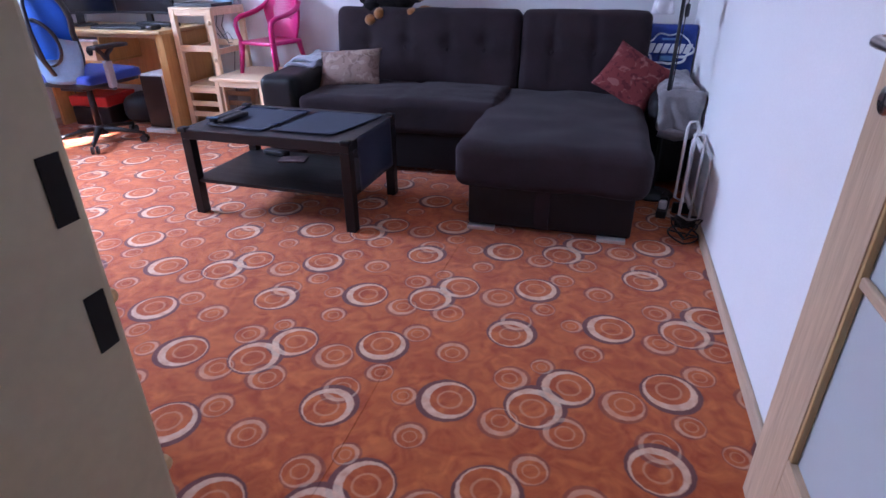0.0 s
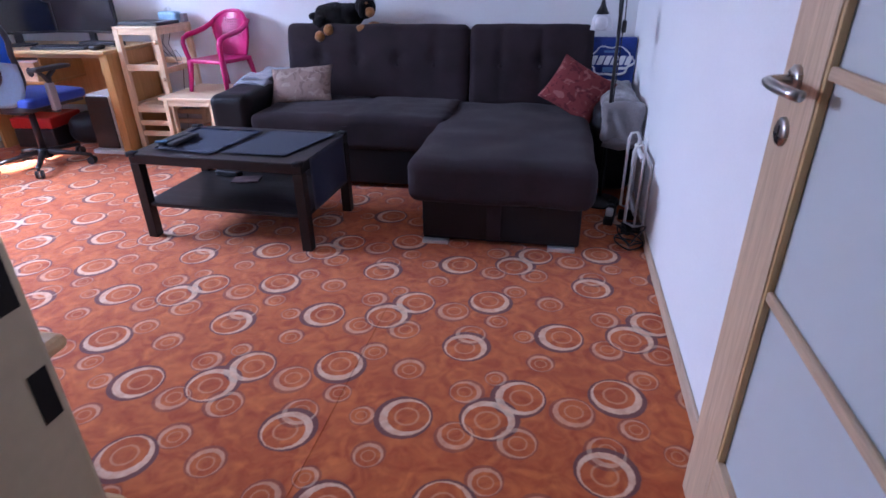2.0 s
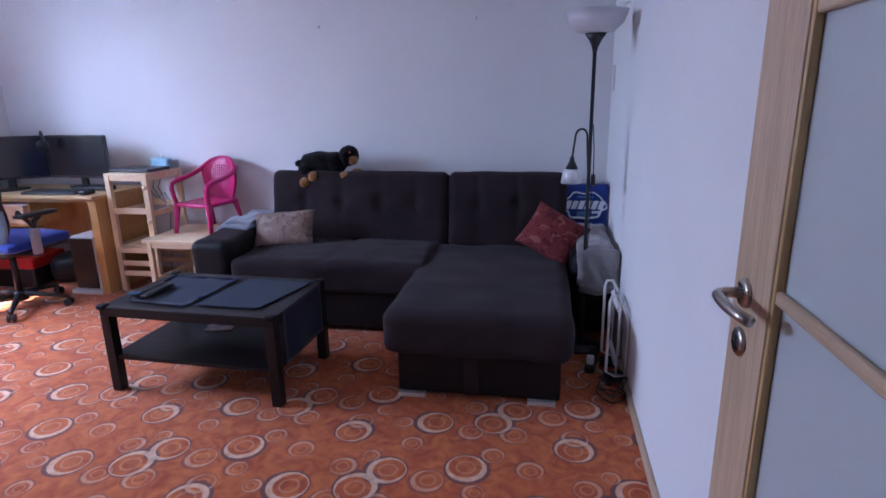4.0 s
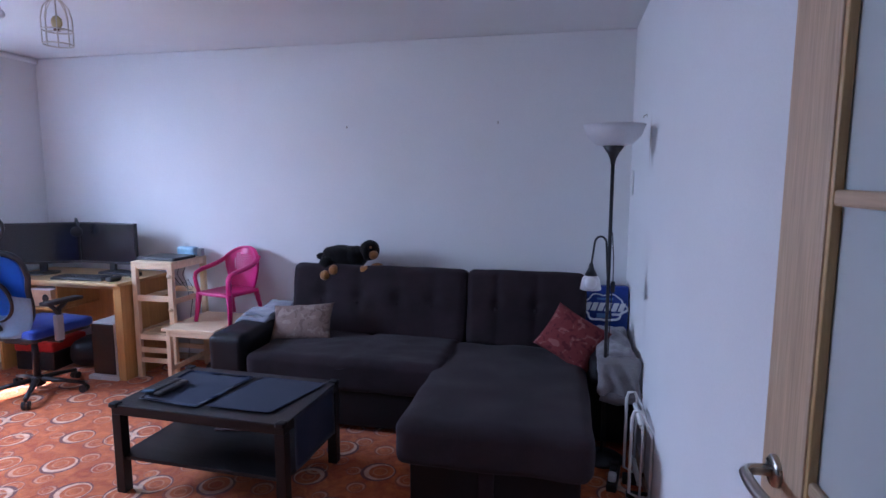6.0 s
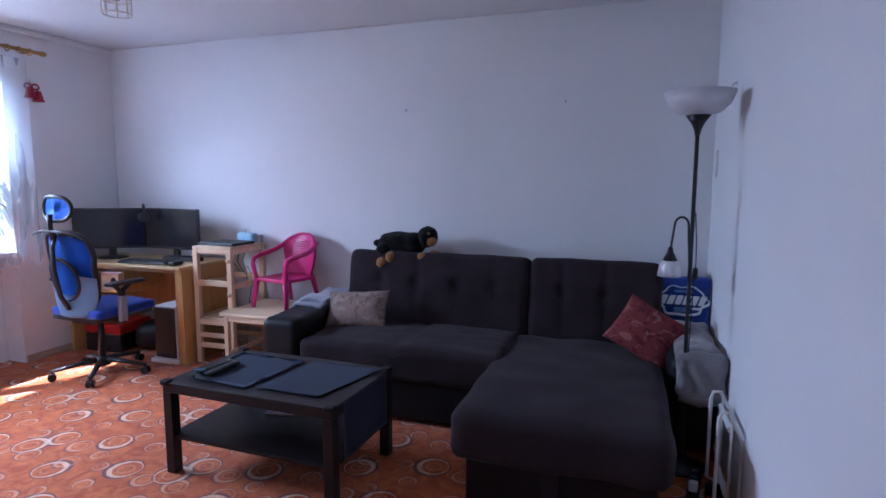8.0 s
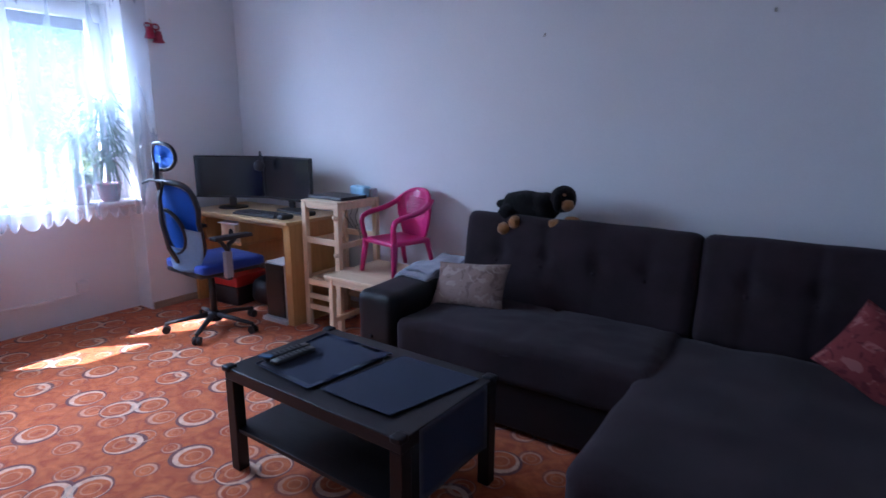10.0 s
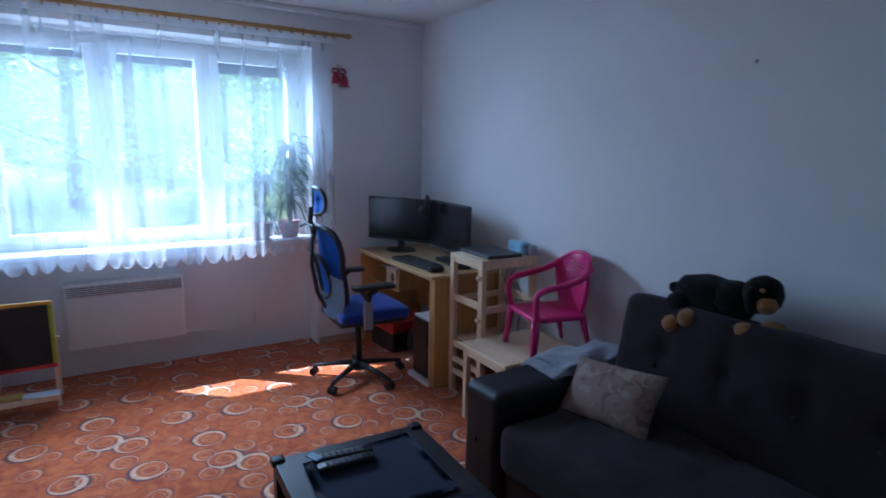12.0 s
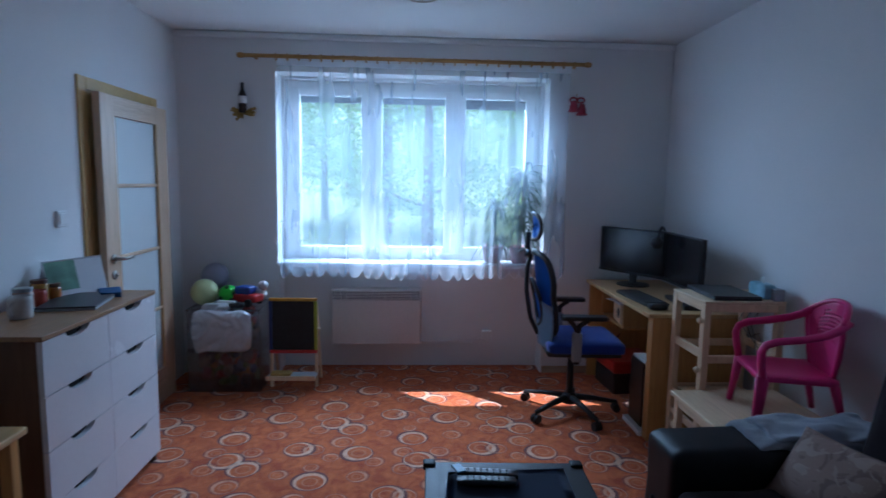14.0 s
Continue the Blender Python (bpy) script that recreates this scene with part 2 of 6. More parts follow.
def carpet_material():
    """Rust-red carpet with a repeating print of cream and slate crescents and rings."""
    g = bpy.data.node_groups.new("printed_ring", "ShaderNodeTree")
    for s in ("X", "Y", "CX", "CY", "R", "DX", "DY"):
        g.interface.new_socket(s, in_out="INPUT", socket_type="NodeSocketFloat")
    for s in ("Cream", "Slate", "Line"):
        g.interface.new_socket(s, in_out="OUTPUT", socket_type="NodeSocketFloat")
    gi, go = g.nodes.new("NodeGroupInput"), g.nodes.new("NodeGroupOutput")

    def op(kind, a, b=None, c=None):
        n = g.nodes.new("ShaderNodeMath")
        n.operation = kind
        for i, v in enumerate((a, b, c)):
            if v is None:
                continue
            if isinstance(v, (int, float)):
                n.inputs[i].default_value = v
            else:
                g.links.new(v, n.inputs[i])
        return n.outputs[0]

    PX, PY, HX = 0.938, 0.505, 0.469
    i = gi.outputs
    dy0 = op("SUBTRACT", i["Y"], i["CY"])
    row = op("ROUND", op("DIVIDE", dy0, PY))
    dy = op("SUBTRACT", dy0, op("MULTIPLY", row, PY))
    dx0 = op("SUBTRACT", op("SUBTRACT", i["X"], i["CX"]), op("MULTIPLY", row, HX))
    dx = op("SUBTRACT", dx0, op("MULTIPLY", op("ROUND", op("DIVIDE", dx0, PX)), PX))

    def away(kx, ky):
        ax = op("MULTIPLY_ADD", i["DX"], kx, dx)
        ay = op("MULTIPLY_ADD", i["DY"], ky, dy)
        return op("SQRT", op("ADD", op("MULTIPLY", ax, ax), op("MULTIPLY", ay, ay)))

    def inside(d, k):
        n = g.nodes.new("ShaderNodeMapRange")
        g.links.new(op("MULTIPLY_ADD", i["R"], k, op("MULTIPLY", d, -1)), n.inputs[0])
        n.inputs[1].default_value, n.inputs[2].default_value = -0.0022, 0.0022
        return n.outputs[0]

    d0, d1, d2, d3 = away(0, 0), away(1, 1), away(-0.55, -0.55), away(0.5, 0.5)
    cream = op("MULTIPLY", inside(d0, 1.0), op("SUBTRACT", 1, inside(d1, 0.82)))
    slate = op("MULTIPLY", inside(d2, 1.16), op("SUBTRACT", 1, inside(d0, 1.0)))
    ring = op("MULTIPLY", inside(d3, 0.50), op("SUBTRACT", 1, inside(d3, 0.41)))
    for s, o in zip(("Cream", "Slate", "Line"), (cream, slate, ring)):
        g.links.new(o, go.inputs[s])

    m = bpy.data.materials.new("printed_carpet")
    m.use_nodes = True
    nt = m.node_tree
    b = nt.nodes["Principled BSDF"]
    b.inputs["Roughness"].default_value, b.inputs["Sheen Weight"].default_value = 0.92, 0.18
    b.inputs["Specular IOR Level"].default_value = 0.15
    tc = nt.nodes.new("ShaderNodeTexCoord")
    wob = nt.nodes.new("ShaderNodeTexNoise")
    wob.inputs["Scale"].default_value = 70
    link(nt, tc.outputs["Object"], wob.inputs[0])
    mixv = nt.nodes.new("ShaderNodeVectorMath")
    mixv.operation = "MULTIPLY_ADD"
    mixv.inputs[1].default_value = (0.006, 0.006, 0)
    link(nt, wob.outputs["Color"], mixv.inputs[0])
    link(nt, tc.outputs["Object"], mixv.inputs[2])
    sp = nt.nodes.new("ShaderNodeSeparateXYZ")
    link(nt, mixv.outputs[0], sp.inputs[0])
    rings = ((-0.522, 3.176, 0.082, 60), (-0.434, 3.290, 0.078, 200), (-0.610, 3.289, 0.052, 20), (-0.611, 3.092, 0.054, 250),
             (-0.429, 3.096, 0.058, 150), (-0.266, 3.252, 0.062, 230), (-0.129, 3.349, 0.080, 300), (-0.034, 3.446, 0.047, 130),
             (-0.085, 3.210, 0.042, 190), (-0.180, 3.025, 0.078, 60), (-0.173, 3.105, 0.056, 240), (0.116, 3.371, 0.052, 110),
             (0.160, 3.143, 0.080, 200), (0.026, 3.125, 0.038, 10), (-0.375, 3.480, 0.044, 100), (-0.520, 3.372, 0.036, 40))
    out = [None, None, None]
    for cx, cy, r, a in rings:
        n = nt.nodes.new("ShaderNodeGroup")
        n.node_tree = g
        link(nt, sp.outputs[0], n.inputs["X"])
        link(nt, sp.outputs[1], n.inputs["Y"])
        for k, v in (("CX", cx), ("CY", cy), ("R", r), ("DX", 0.135 * r * math.cos(radians(a))), ("DY", 0.135 * r * math.sin(radians(a)))):
            n.inputs[k].default_value = v
        for j in range(3):
            w = nt.nodes.new("ShaderNodeMath")
            w.operation = "MULTIPLY"
            w.inputs[1].default_value = 1.0 if r > 0.065 or j == 2 else 0.55
            link(nt, n.outputs[j], w.inputs[0])
            if out[j] is None:
                out[j] = w.outputs[0]
            else:
                x = nt.nodes.new("ShaderNodeMath")
                x.operation = "MAXIMUM"
                link(nt, out[j], x.inputs[0])
                link(nt, w.outputs[0], x.inputs[1])
                out[j] = x.outputs[0]
    big, mid, fib = (nt.nodes.new("ShaderNodeTexNoise") for _ in range(3))
    for n, s in ((big, 11), (mid, 34), (fib, 420)):
        n.inputs["Scale"].default_value, n.inputs["Detail"].default_value = s, 4
        link(nt, tc.outputs["Object"], n.inputs[0])
    big.inputs["Distortion"].default_value = 1.5
    col = nt.nodes.new("ShaderNodeValToRGB")
    e = col.color_ramp.elements
    e[0].position, e[0].color = 0.3, (0.37, 0.062, 0.014, 1)
    e[1].position, e[1].color = 0.7, (0.61, 0.158, 0.038, 1)
    link(nt, big.outputs[0], col.inputs[0])

    def over(src, fac, rgb, k):
        f = node(nt, "ShaderNodeMath", op="MULTIPLY")
        link(nt, fac, f.inputs[0])
        f.inputs[1].default_value = k
        x = node(nt, "ShaderNodeMix", blend="MIX")
        link(nt, f.outputs[0], x.inputs[0])
        link(nt, src, x.inputs[6])
        x.inputs[7].default_value = (*rgb, 1)
        return x.outputs[2]

    c = over(col.outputs[0], out[2], (0.62, 0.28, 0.14), 0.7)
    c = over(c, out[1], (0.11, 0.052, 0.058), 0.85)
    worn = nt.nodes.new("ShaderNodeTexNoise")
    worn.inputs["Scale"].default_value, worn.inputs["Detail"].default_value = 26, 5
    link(nt, tc.outputs["Object"], worn.inputs[0])
    wr = nt.nodes.new("ShaderNodeMapRange")
    wr.inputs[1].default_value, wr.inputs[2].default_value = 0.3, 0.62
    wr.inputs[3].default_value, wr.inputs[4].default_value = 0.55, 1.0
    link(nt, worn.outputs[0], wr.inputs[0])
    thin = node(nt, "ShaderNodeMath", op="MULTIPLY")
    link(nt, out[0], thin.inputs[0])
    link(nt, wr.outputs[0], thin.inputs[1])
    c = over(c, thin.outputs[0], (0.76, 0.54, 0.38), 0.88)
    mul = node(nt, "ShaderNodeMix", blend="MULTIPLY")
    mul.inputs[0].default_value = 1
    mr = nt.nodes.new("ShaderNodeMapRange")
    mr.inputs[3].default_value, mr.inputs[4].default_value = 0.8, 1.2
    link(nt, mid.outputs[0], mr.inputs[0])
    link(nt, c, mul.inputs[6])
    link(nt, mr.outputs[0], mul.inputs[7])
    link(nt, mul.outputs[2], b.inputs["Base Color"])
    bp = nt.nodes.new("ShaderNodeBump")
    bp.inputs["Strength"].default_value, bp.inputs["Distance"].default_value = 0.35, 0.004
    link(nt, fib.outputs[0], bp.inputs["Height"])
    link(nt, bp.outputs[0], b.inputs["Normal"])
    return m


def glass_material(name, rough=0.0, tint=(1, 1, 1)):
    m = bpy.data.materials.new(name)
    m.use_nodes = True
    nt = m.node_tree
    if rough:
        b = nt.nodes["Principled BSDF"]
        b.inputs["Base Color"].default_value = (*tint, 1)
        b.inputs["Transmission Weight"].default_value = 0.5
        b.inputs["Roughness"].default_value = rough
        n = nt.nodes.new("ShaderNodeTexNoise")
        n.inputs["Scale"].default_value = 350
        bp = nt.nodes.new("ShaderNodeBump")
        bp.inputs["Strength"].default_value, bp.inputs["Distance"].default_value = 0.12, 0.002
        link(nt, n.outputs[0], bp.inputs["Height"])
        link(nt, bp.outputs[0], b.inputs["Normal"])
    else:
        t, gl, mx, fr = (nt.nodes.new(k) for k in ("ShaderNodeBsdfTransparent", "ShaderNodeBsdfGlossy", "ShaderNodeMixShader", "ShaderNodeFresnel"))
        gl.inputs["Roughness"].default_value = 0.01
        t.inputs[0].default_value = (*tint, 1)
        link(nt, fr.outputs[0], mx.inputs[0])
        link(nt, t.outputs[0], mx.inputs[1])
        link(nt, gl.outputs[0], mx.inputs[2])
        link(nt, mx.outputs[0], nt.nodes["Material Output"].inputs[0])
    return m


def sheer_material():
    """Thin net curtain: mostly lets light through, scatters the rest; woven bands near the hem."""
    m = bpy.data.materials.new("sheer_net")
    m.use_nodes = True
    nt = m.node_tree
    tr, tl, df, m1, m2 = (nt.nodes.new(k) for k in ("ShaderNodeBsdfTransparent", "ShaderNodeBsdfTranslucent", "ShaderNodeBsdfDiffuse",
                                                   "ShaderNodeMixShader", "ShaderNodeMixShader"))
    tl.inputs[0].default_value = df.inputs[0].default_value = (0.78, 0.86, 0.97, 1)
    m1.inputs[0].default_value = 0.4
    link(nt, tl.outputs[0], m1.inputs[1])
    link(nt, df.outputs[0], m1.inputs[2])
    tc = nt.nodes.new("ShaderNodeTexCoord")
    n = nt.nodes.new("ShaderNodeTexNoise")
    n.inputs["Scale"].default_value = 9
    mp = nt.nodes.new("ShaderNodeMapping")
    mp.inputs["Scale"].default_value = (1, 1, 0.15)
    link(nt, tc.outputs["Object"], mp.inputs[0])
    link(nt, mp.outputs[0], n.inputs[0])
    r = nt.nodes.new("ShaderNodeMapRange")
    r.inputs[3].default_value, r.inputs[4].default_value = 0.235, 0.31
    link(nt, n.outputs[0], r.inputs[0])
    link(nt, r.outputs[0], m2.inputs[0])
    link(nt, tr.outputs[0], m2.inputs[1])
    link(nt, m1.outputs[0], m2.inputs[2])
    link(nt, m2.outputs[0], nt.nodes["Material Output"].inputs[0])
    return m


def print_material(name, base, marks, scale, rough=0.9, level=0.5):
    """Cloth with a blotchy print."""
    m = surface(name, base, rough, vary=0.08, grain=300, stain=6, bump=0.15, spec=0.2)
    nt = m.node_tree
    b = nt.nodes["Principled BSDF"]
    src = b.inputs["Base Color"].links[0].from_socket
    tc = nt.nodes.new("ShaderNodeTexCoord")
    for k, (rgb, off) in enumerate(marks):
        n = nt.nodes.new("ShaderNodeTexNoise")
        n.inputs["Scale"].default_value, n.inputs["Detail"].default_value, n.inputs["Distortion"].default_value = scale * (1 + 0.3 * k), 2, 1.8
        mp = nt.nodes.new("ShaderNodeMapping")
        mp.inputs["Location"].default_value = (k * 3.1, k * 1.7, k)
        link(nt, tc.outputs["Object"], mp.inputs[0])
        link(nt, mp.outputs[0], n.inputs[0])
        r = nt.nodes.new("ShaderNodeMapRange")
        r.inputs[1].default_value, r.inputs[2].default_value = level + off, level + off + 0.05
        r.inputs[4].default_value = 0.75
        link(nt, n.outputs[0], r.inputs[0])
        x = node(nt, "ShaderNodeMix", blend="MIX")
        link(nt, r.outputs[0], x.inputs[0])
        link(nt, src, x.inputs[6])
        x.inputs[7].default_value = (*rgb, 1)
        src = x.outputs[2]
    link(nt, src, b.inputs["Base Color"])
    return m


M_WALL = wall_paint("white_wall_paint", (0.80, 0.80, 0.80))
M_WALL_R = wall_paint("brown_patch_wall_paint", (0.80, 0.80, 0.80), ((XR, 5.18, 1.73), (0.3, 0.05, 0.17)))
M_CEIL = wall_paint("ceiling_paint", (0.82, 0.82, 0.82))
M_CARPET = carpet_material()
M_WHITE = surface("white_plastic", (0.78, 0.78, 0.77), 0.4, vary=0.03, bump=0.01)
M_LACQ = surface("white_lacquer", (0.80, 0.80, 0.82), 0.25, vary=0.02, bump=0.0)
M_METALW = surface("white_enamel", (0.75, 0.74, 0.72), 0.35, vary=0.04, bump=0.02)
M_FRAMEY = surface("cream_enamel_frame", (0.62, 0.52, 0.33), 0.4, vary=0.05, bump=0.03)
M_FRAME2 = surface("golden_painted_frame", (0.62, 0.42, 0.15), 0.45, vary=0.08, bump=0.03)
M_OAK = wood("light_oak_veneer", (0.60, 0.44, 0.29), (0.44, 0.30, 0.19), "z", 0.45)
M_OAKX = wood("light_oak_veneer_cross", (0.60, 0.44, 0.29), (0.44, 0.30, 0.19), "y", 0.45)
M_BEAD = wood("golden_oak_bead", (0.55, 0.36, 0.16), (0.42, 0.26, 0.10), "z", 0.4)
M_BASEB = wood("light_wood_baseboard", (0.55, 0.42, 0.30), (0.42, 0.31, 0.21), "y", 0.5)
M_BASEBX = wood("light_wood_baseboard_x", (0.55, 0.42, 0.30), (0.42, 0.31, 0.21), "x", 0.5)
M_PINE = wood("pale_pine", (0.80, 0.63, 0.42), (0.68, 0.50, 0.30), "z", 0.5)
M_PINEX = wood("pale_pine_boards", (0.80, 0.63, 0.42), (0.68, 0.50, 0.30), "x", 0.5)
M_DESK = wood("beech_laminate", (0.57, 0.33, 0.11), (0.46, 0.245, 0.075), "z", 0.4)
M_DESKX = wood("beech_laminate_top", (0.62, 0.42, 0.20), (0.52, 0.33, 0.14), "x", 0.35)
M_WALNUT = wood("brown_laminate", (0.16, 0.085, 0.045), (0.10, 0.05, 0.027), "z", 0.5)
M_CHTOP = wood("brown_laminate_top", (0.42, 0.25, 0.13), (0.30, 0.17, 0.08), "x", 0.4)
M_BLACKT = wood("black_brown_laminate", (0.013, 0.011, 0.011), (0.008, 0.007, 0.007), "x", 0.42)
M_BLACKT.node_tree.nodes["Principled BSDF"].inputs["Specular IOR Level"].default_value = 0.3
M_SOFA = surface("charcoal_weave", (0.038, 0.0275, 0.031), 0.95, vary=0.25, grain=420, stain=4, bump=0.25, spec=0.08, sheen=0.06)
M_LEATHER = surface("black_leatherette", (0.010, 0.010, 0.012), 0.48, vary=0.2, grain=240, stain=5, bump=0.12, spec=0.25)
M_BLACK = surface("black_plastic", (0.018, 0.018, 0.020), 0.4, vary=0.15, bump=0.03)
M_SCREEN = surface("black_glossy_screen", (0.010, 0.011, 0.014), 0.18, vary=0.1, bump=0.0)
M_STEEL = surface("brushed_steel", (0.52, 0.49, 0.45), 0.28, metal=1.0, vary=0.06, grain=40, bump=0.02, stretch=(1, 1, 14))
M_CHROME = surface("chrome", (0.72, 0.72, 0.72), 0.12, metal=1.0, vary=0.03, bump=0.0)
M_ALU = surface("matt_aluminium", (0.78, 0.77, 0.74), 0.42, metal=0.75, vary=0.04, bump=0.01)
M_DARK = surface("dark_void", (0.012, 0.010, 0.009), 0.9, vary=0.1, bump=0.0)
M_NAVY = surface("navy_felt", (0.037, 0.050, 0.102), 0.9, vary=0.15, grain=300, bump=0.15, spec=0.2, sheen=0.2)
M_BLUE = surface("royal_blue_fabric", (0.009, 0.048, 0.35), 0.85, vary=0.15, grain=500, bump=0.2, sheen=0.2)
M_MESH = surface("bright_blue_mesh", (0.012, 0.12, 0.55), 0.7, vary=0.2, grain=600, bump=0.2)
M_PALEBLUE = surface("pale_blue_plastic", (0.30, 0.48, 0.66), 0.4, vary=0.06, bump=0.02)
M_GREYP = surface("grey_plastic", (0.34, 0.35, 0.37), 0.4, vary=0.06, bump=0.02)
M_PINK = surface("magenta_plastic", (0.62, 0.018, 0.17), 0.32, vary=0.05, bump=0.01)
M_BLANKET = surface("grey_fleece", (0.24, 0.22, 0.225), 0.95, vary=0.12, grain=160, stain=7, bump=0.3, sheen=0.4)
M_CLOTH = surface("pale_grey_cloth", (0.27, 0.28, 0.33), 0.95, vary=0.1, grain=260, stain=6, bump=0.25, sheen=0.3)
M_BEIGEP = print_material("beige_floral_cloth", (0.28, 0.195, 0.16), (((0.16, 0.105, 0.09), 0.03), ((0.37, 0.285, 0.24), 0.08)), 11)
M_REDP = print_material("dark_red_printed_cloth", (0.22, 0.045, 0.045), (((0.36, 0.15, 0.13), 0.06), ((0.11, 0.018, 0.025), 0.05)), 13)
M_FURB = surface("black_plush", (0.008, 0.007, 0.007), 1.0, vary=0.3, grain=120, stain=20, bump=0.8, spec=0.05, sheen=0.12)
M_FURT = surface("tan_plush", (0.36, 0.16, 0.05), 1.0, vary=0.2, grain=120, stain=20, bump=0.8, spec=0.05, sheen=0.3)
M_FROST = glass_material("frosted_glass", 0.55, (0.86, 0.9, 0.9))
M_GLASS = glass_material("window_glass")
M_SHEER = sheer_material()
M_OPAL = surface("opal_plastic", (0.82, 0.82, 0.85), 0.35, vary=0.02, bump=0.0)
M_OPAL.node_tree.nodes["Principled BSDF"].inputs["Transmission Weight"].default_value = 0.25

# ---- structure ----
T = 0.15


def setting(name, bm, mat, label, category=""):
    return tagged(part(name, bm, mat), label, category, kind="structure")


setting("floor", box(XN - 0.3, 0.0, -0.12, XR + T, YB + T, 0.0), M_CARPET, "rust-red carpet printed with cream and slate circles", "carpet")
setting("ceiling", box(XN - 0.3, 0.0, ZC, XR + T, YB + T, ZC + 0.15), M_CEIL, "plain white painted ceiling", "ceiling")
setting("wall_north", box(XN - 0.3, YB, 0, XR + T, YB + T, ZC - 0.003), M_WALL, "plain white wall behind the sofa", "wall")
setting("wall_east", box(XR, 0.0, 0, XR + T, YB - 0.002, ZC - 0.003), M_WALL_R, "white wall with a brown patch near the lamp", "wall")
# window wall with a niche down to the floor and the window's opening in its back
NY0, NY1, NZ = 3.13, 5.145, 2.25
WY0, WY1, WZ0, WZ1 = 3.15, 5.125, 0.855, 2.23
bm = box(XN - 0.002, YF - 0.65, 0, XW, NY0, ZC - 0.003)
box(XN - 0.002, NY1, 0, XW, YB - 0.002, ZC - 0.003, bm=bm)
box(XN - 0.002, NY0, NZ, XW, NY1, ZC - 0.003, bm=bm)
box(XN - 0.155, YF - 0.65, 0, XN, WY0, ZC - 0.003, bm=bm)
box(XN - 0.155, WY1, 0, XN, YB - 0.002, ZC - 0.003, bm=bm)
box(XN - 0.155, WY0, 0, XN, WY1, WZ0, bm=bm)
box(XN - 0.155, WY0, WZ1, XN, WY1, ZC - 0.003, bm=bm)
setting("wall_west", bm, M_WALL, "white wall with a window niche", "wall")
# wall with the two doors
E0, E1, EZ = 0.13, 0.985, 2.02
L0, L1, LZ = -3.41, -2.625, 1.935
bm = box(XN, YL - T, 0, L0, YL, ZC - 0.003)
box(L1, YL - T, 0, -1.3, YL, ZC - 0.003, bm=bm)
box(L0, YL - T, LZ, L1, YL, ZC - 0.003, bm=bm)
box(-1.3, YF - T, 0, E0, YF, ZC - 0.003, bm=bm)
box(E1, YF - T, 0, XR - 0.002, YF, ZC - 0.003, bm=bm)
box(E0, YF - T, EZ, E1, YF, ZC - 0.003, bm=bm)
setting("wall_south", bm, M_WALL, "white wall with two doorways", "wall")
bm = box(-0.55, 0.0, 0, -0.4, YF - T - 0.002, ZC - 0.003)
setting("wall_hall_west", bm, M_WALL, "plain white hallway wall", "wall")
setting("wall_hall_south", box(-0.398, 0.0, 0, XR - 0.002, 0.12, ZC - 0.003), M_WALL, "plain white hallway wall", "wall")
setting("wall_back_room", box(XN, YF - T - 0.5, 0, -0.552, YF - T - 0.4, ZC - 0.003), M_WALL, "plain wall behind the closed door", "wall")

# baseboards
for i, b in enumerate(((XR - 0.014, YF + 0.01, 0, XR - 0.001, YB - 0.016, 0.055), (XW + 0.016, YB - 0.014, 0, XR - 0.016, YB - 0.001, 0.055),
                       (-1.29, YF + 0.001, 0, E0 - 0.08, YF + 0.014, 0.055), (XW + 0.001, NY1 + 0.01, 0, XW + 0.014, YB - 0.016, 0.055))):
    setting("baseboard", box(*b, bevel=0.003), M_BASEB if i in (0, 3) else M_BASEBX, "narrow light wood baseboard", "baseboard")
setting("trim", box(XW + 0.001, YL + 0.002, ZC - 0.045, XW + 0.035, YB - 0.002, ZC - 0.001, bevel=0.016, seg=4), M_CEIL, "white trim along the ceiling edge", "trim")


def door_frame(name, x0, x1, top, y0, y1, mat, lips=True):
    """A pressed steel door frame that lines the opening from y0 to y1."""
    f = thing(name, 0, 0, 0, 0, "cream enamelled steel door frame", "door frame", kind="structure")
    w = 0.018
    part("jamb", box(x0 - 0.055, y0, 0, x0 + w, y1, top + 0.05, bevel=0.006), mat, f)
    part("jamb", box(x1 - w, y0, 0, min(x1 + 0.055, XR - 0.004), y1, top + 0.05, bevel=0.006), mat, f)
    part("head", box(x0 + w + 0.001, y0, top - w, x1 - w - 0.001, y1, top + 0.05, bevel=0.006), mat, f)
    return f


fr = door_frame("door_frame_1", E0, E1, EZ, YF - T - 0.012, YF + 0.008, M_FRAMEY)
for z0, z1 in ((1.020, 1.070), (0.913, 0.962)):
    part("strike_slot", box(E0 + 0.0178, 2.140, z0, E0 + 0.0192, 2.158, z1), M_DARK, fr, "dark strike slot")


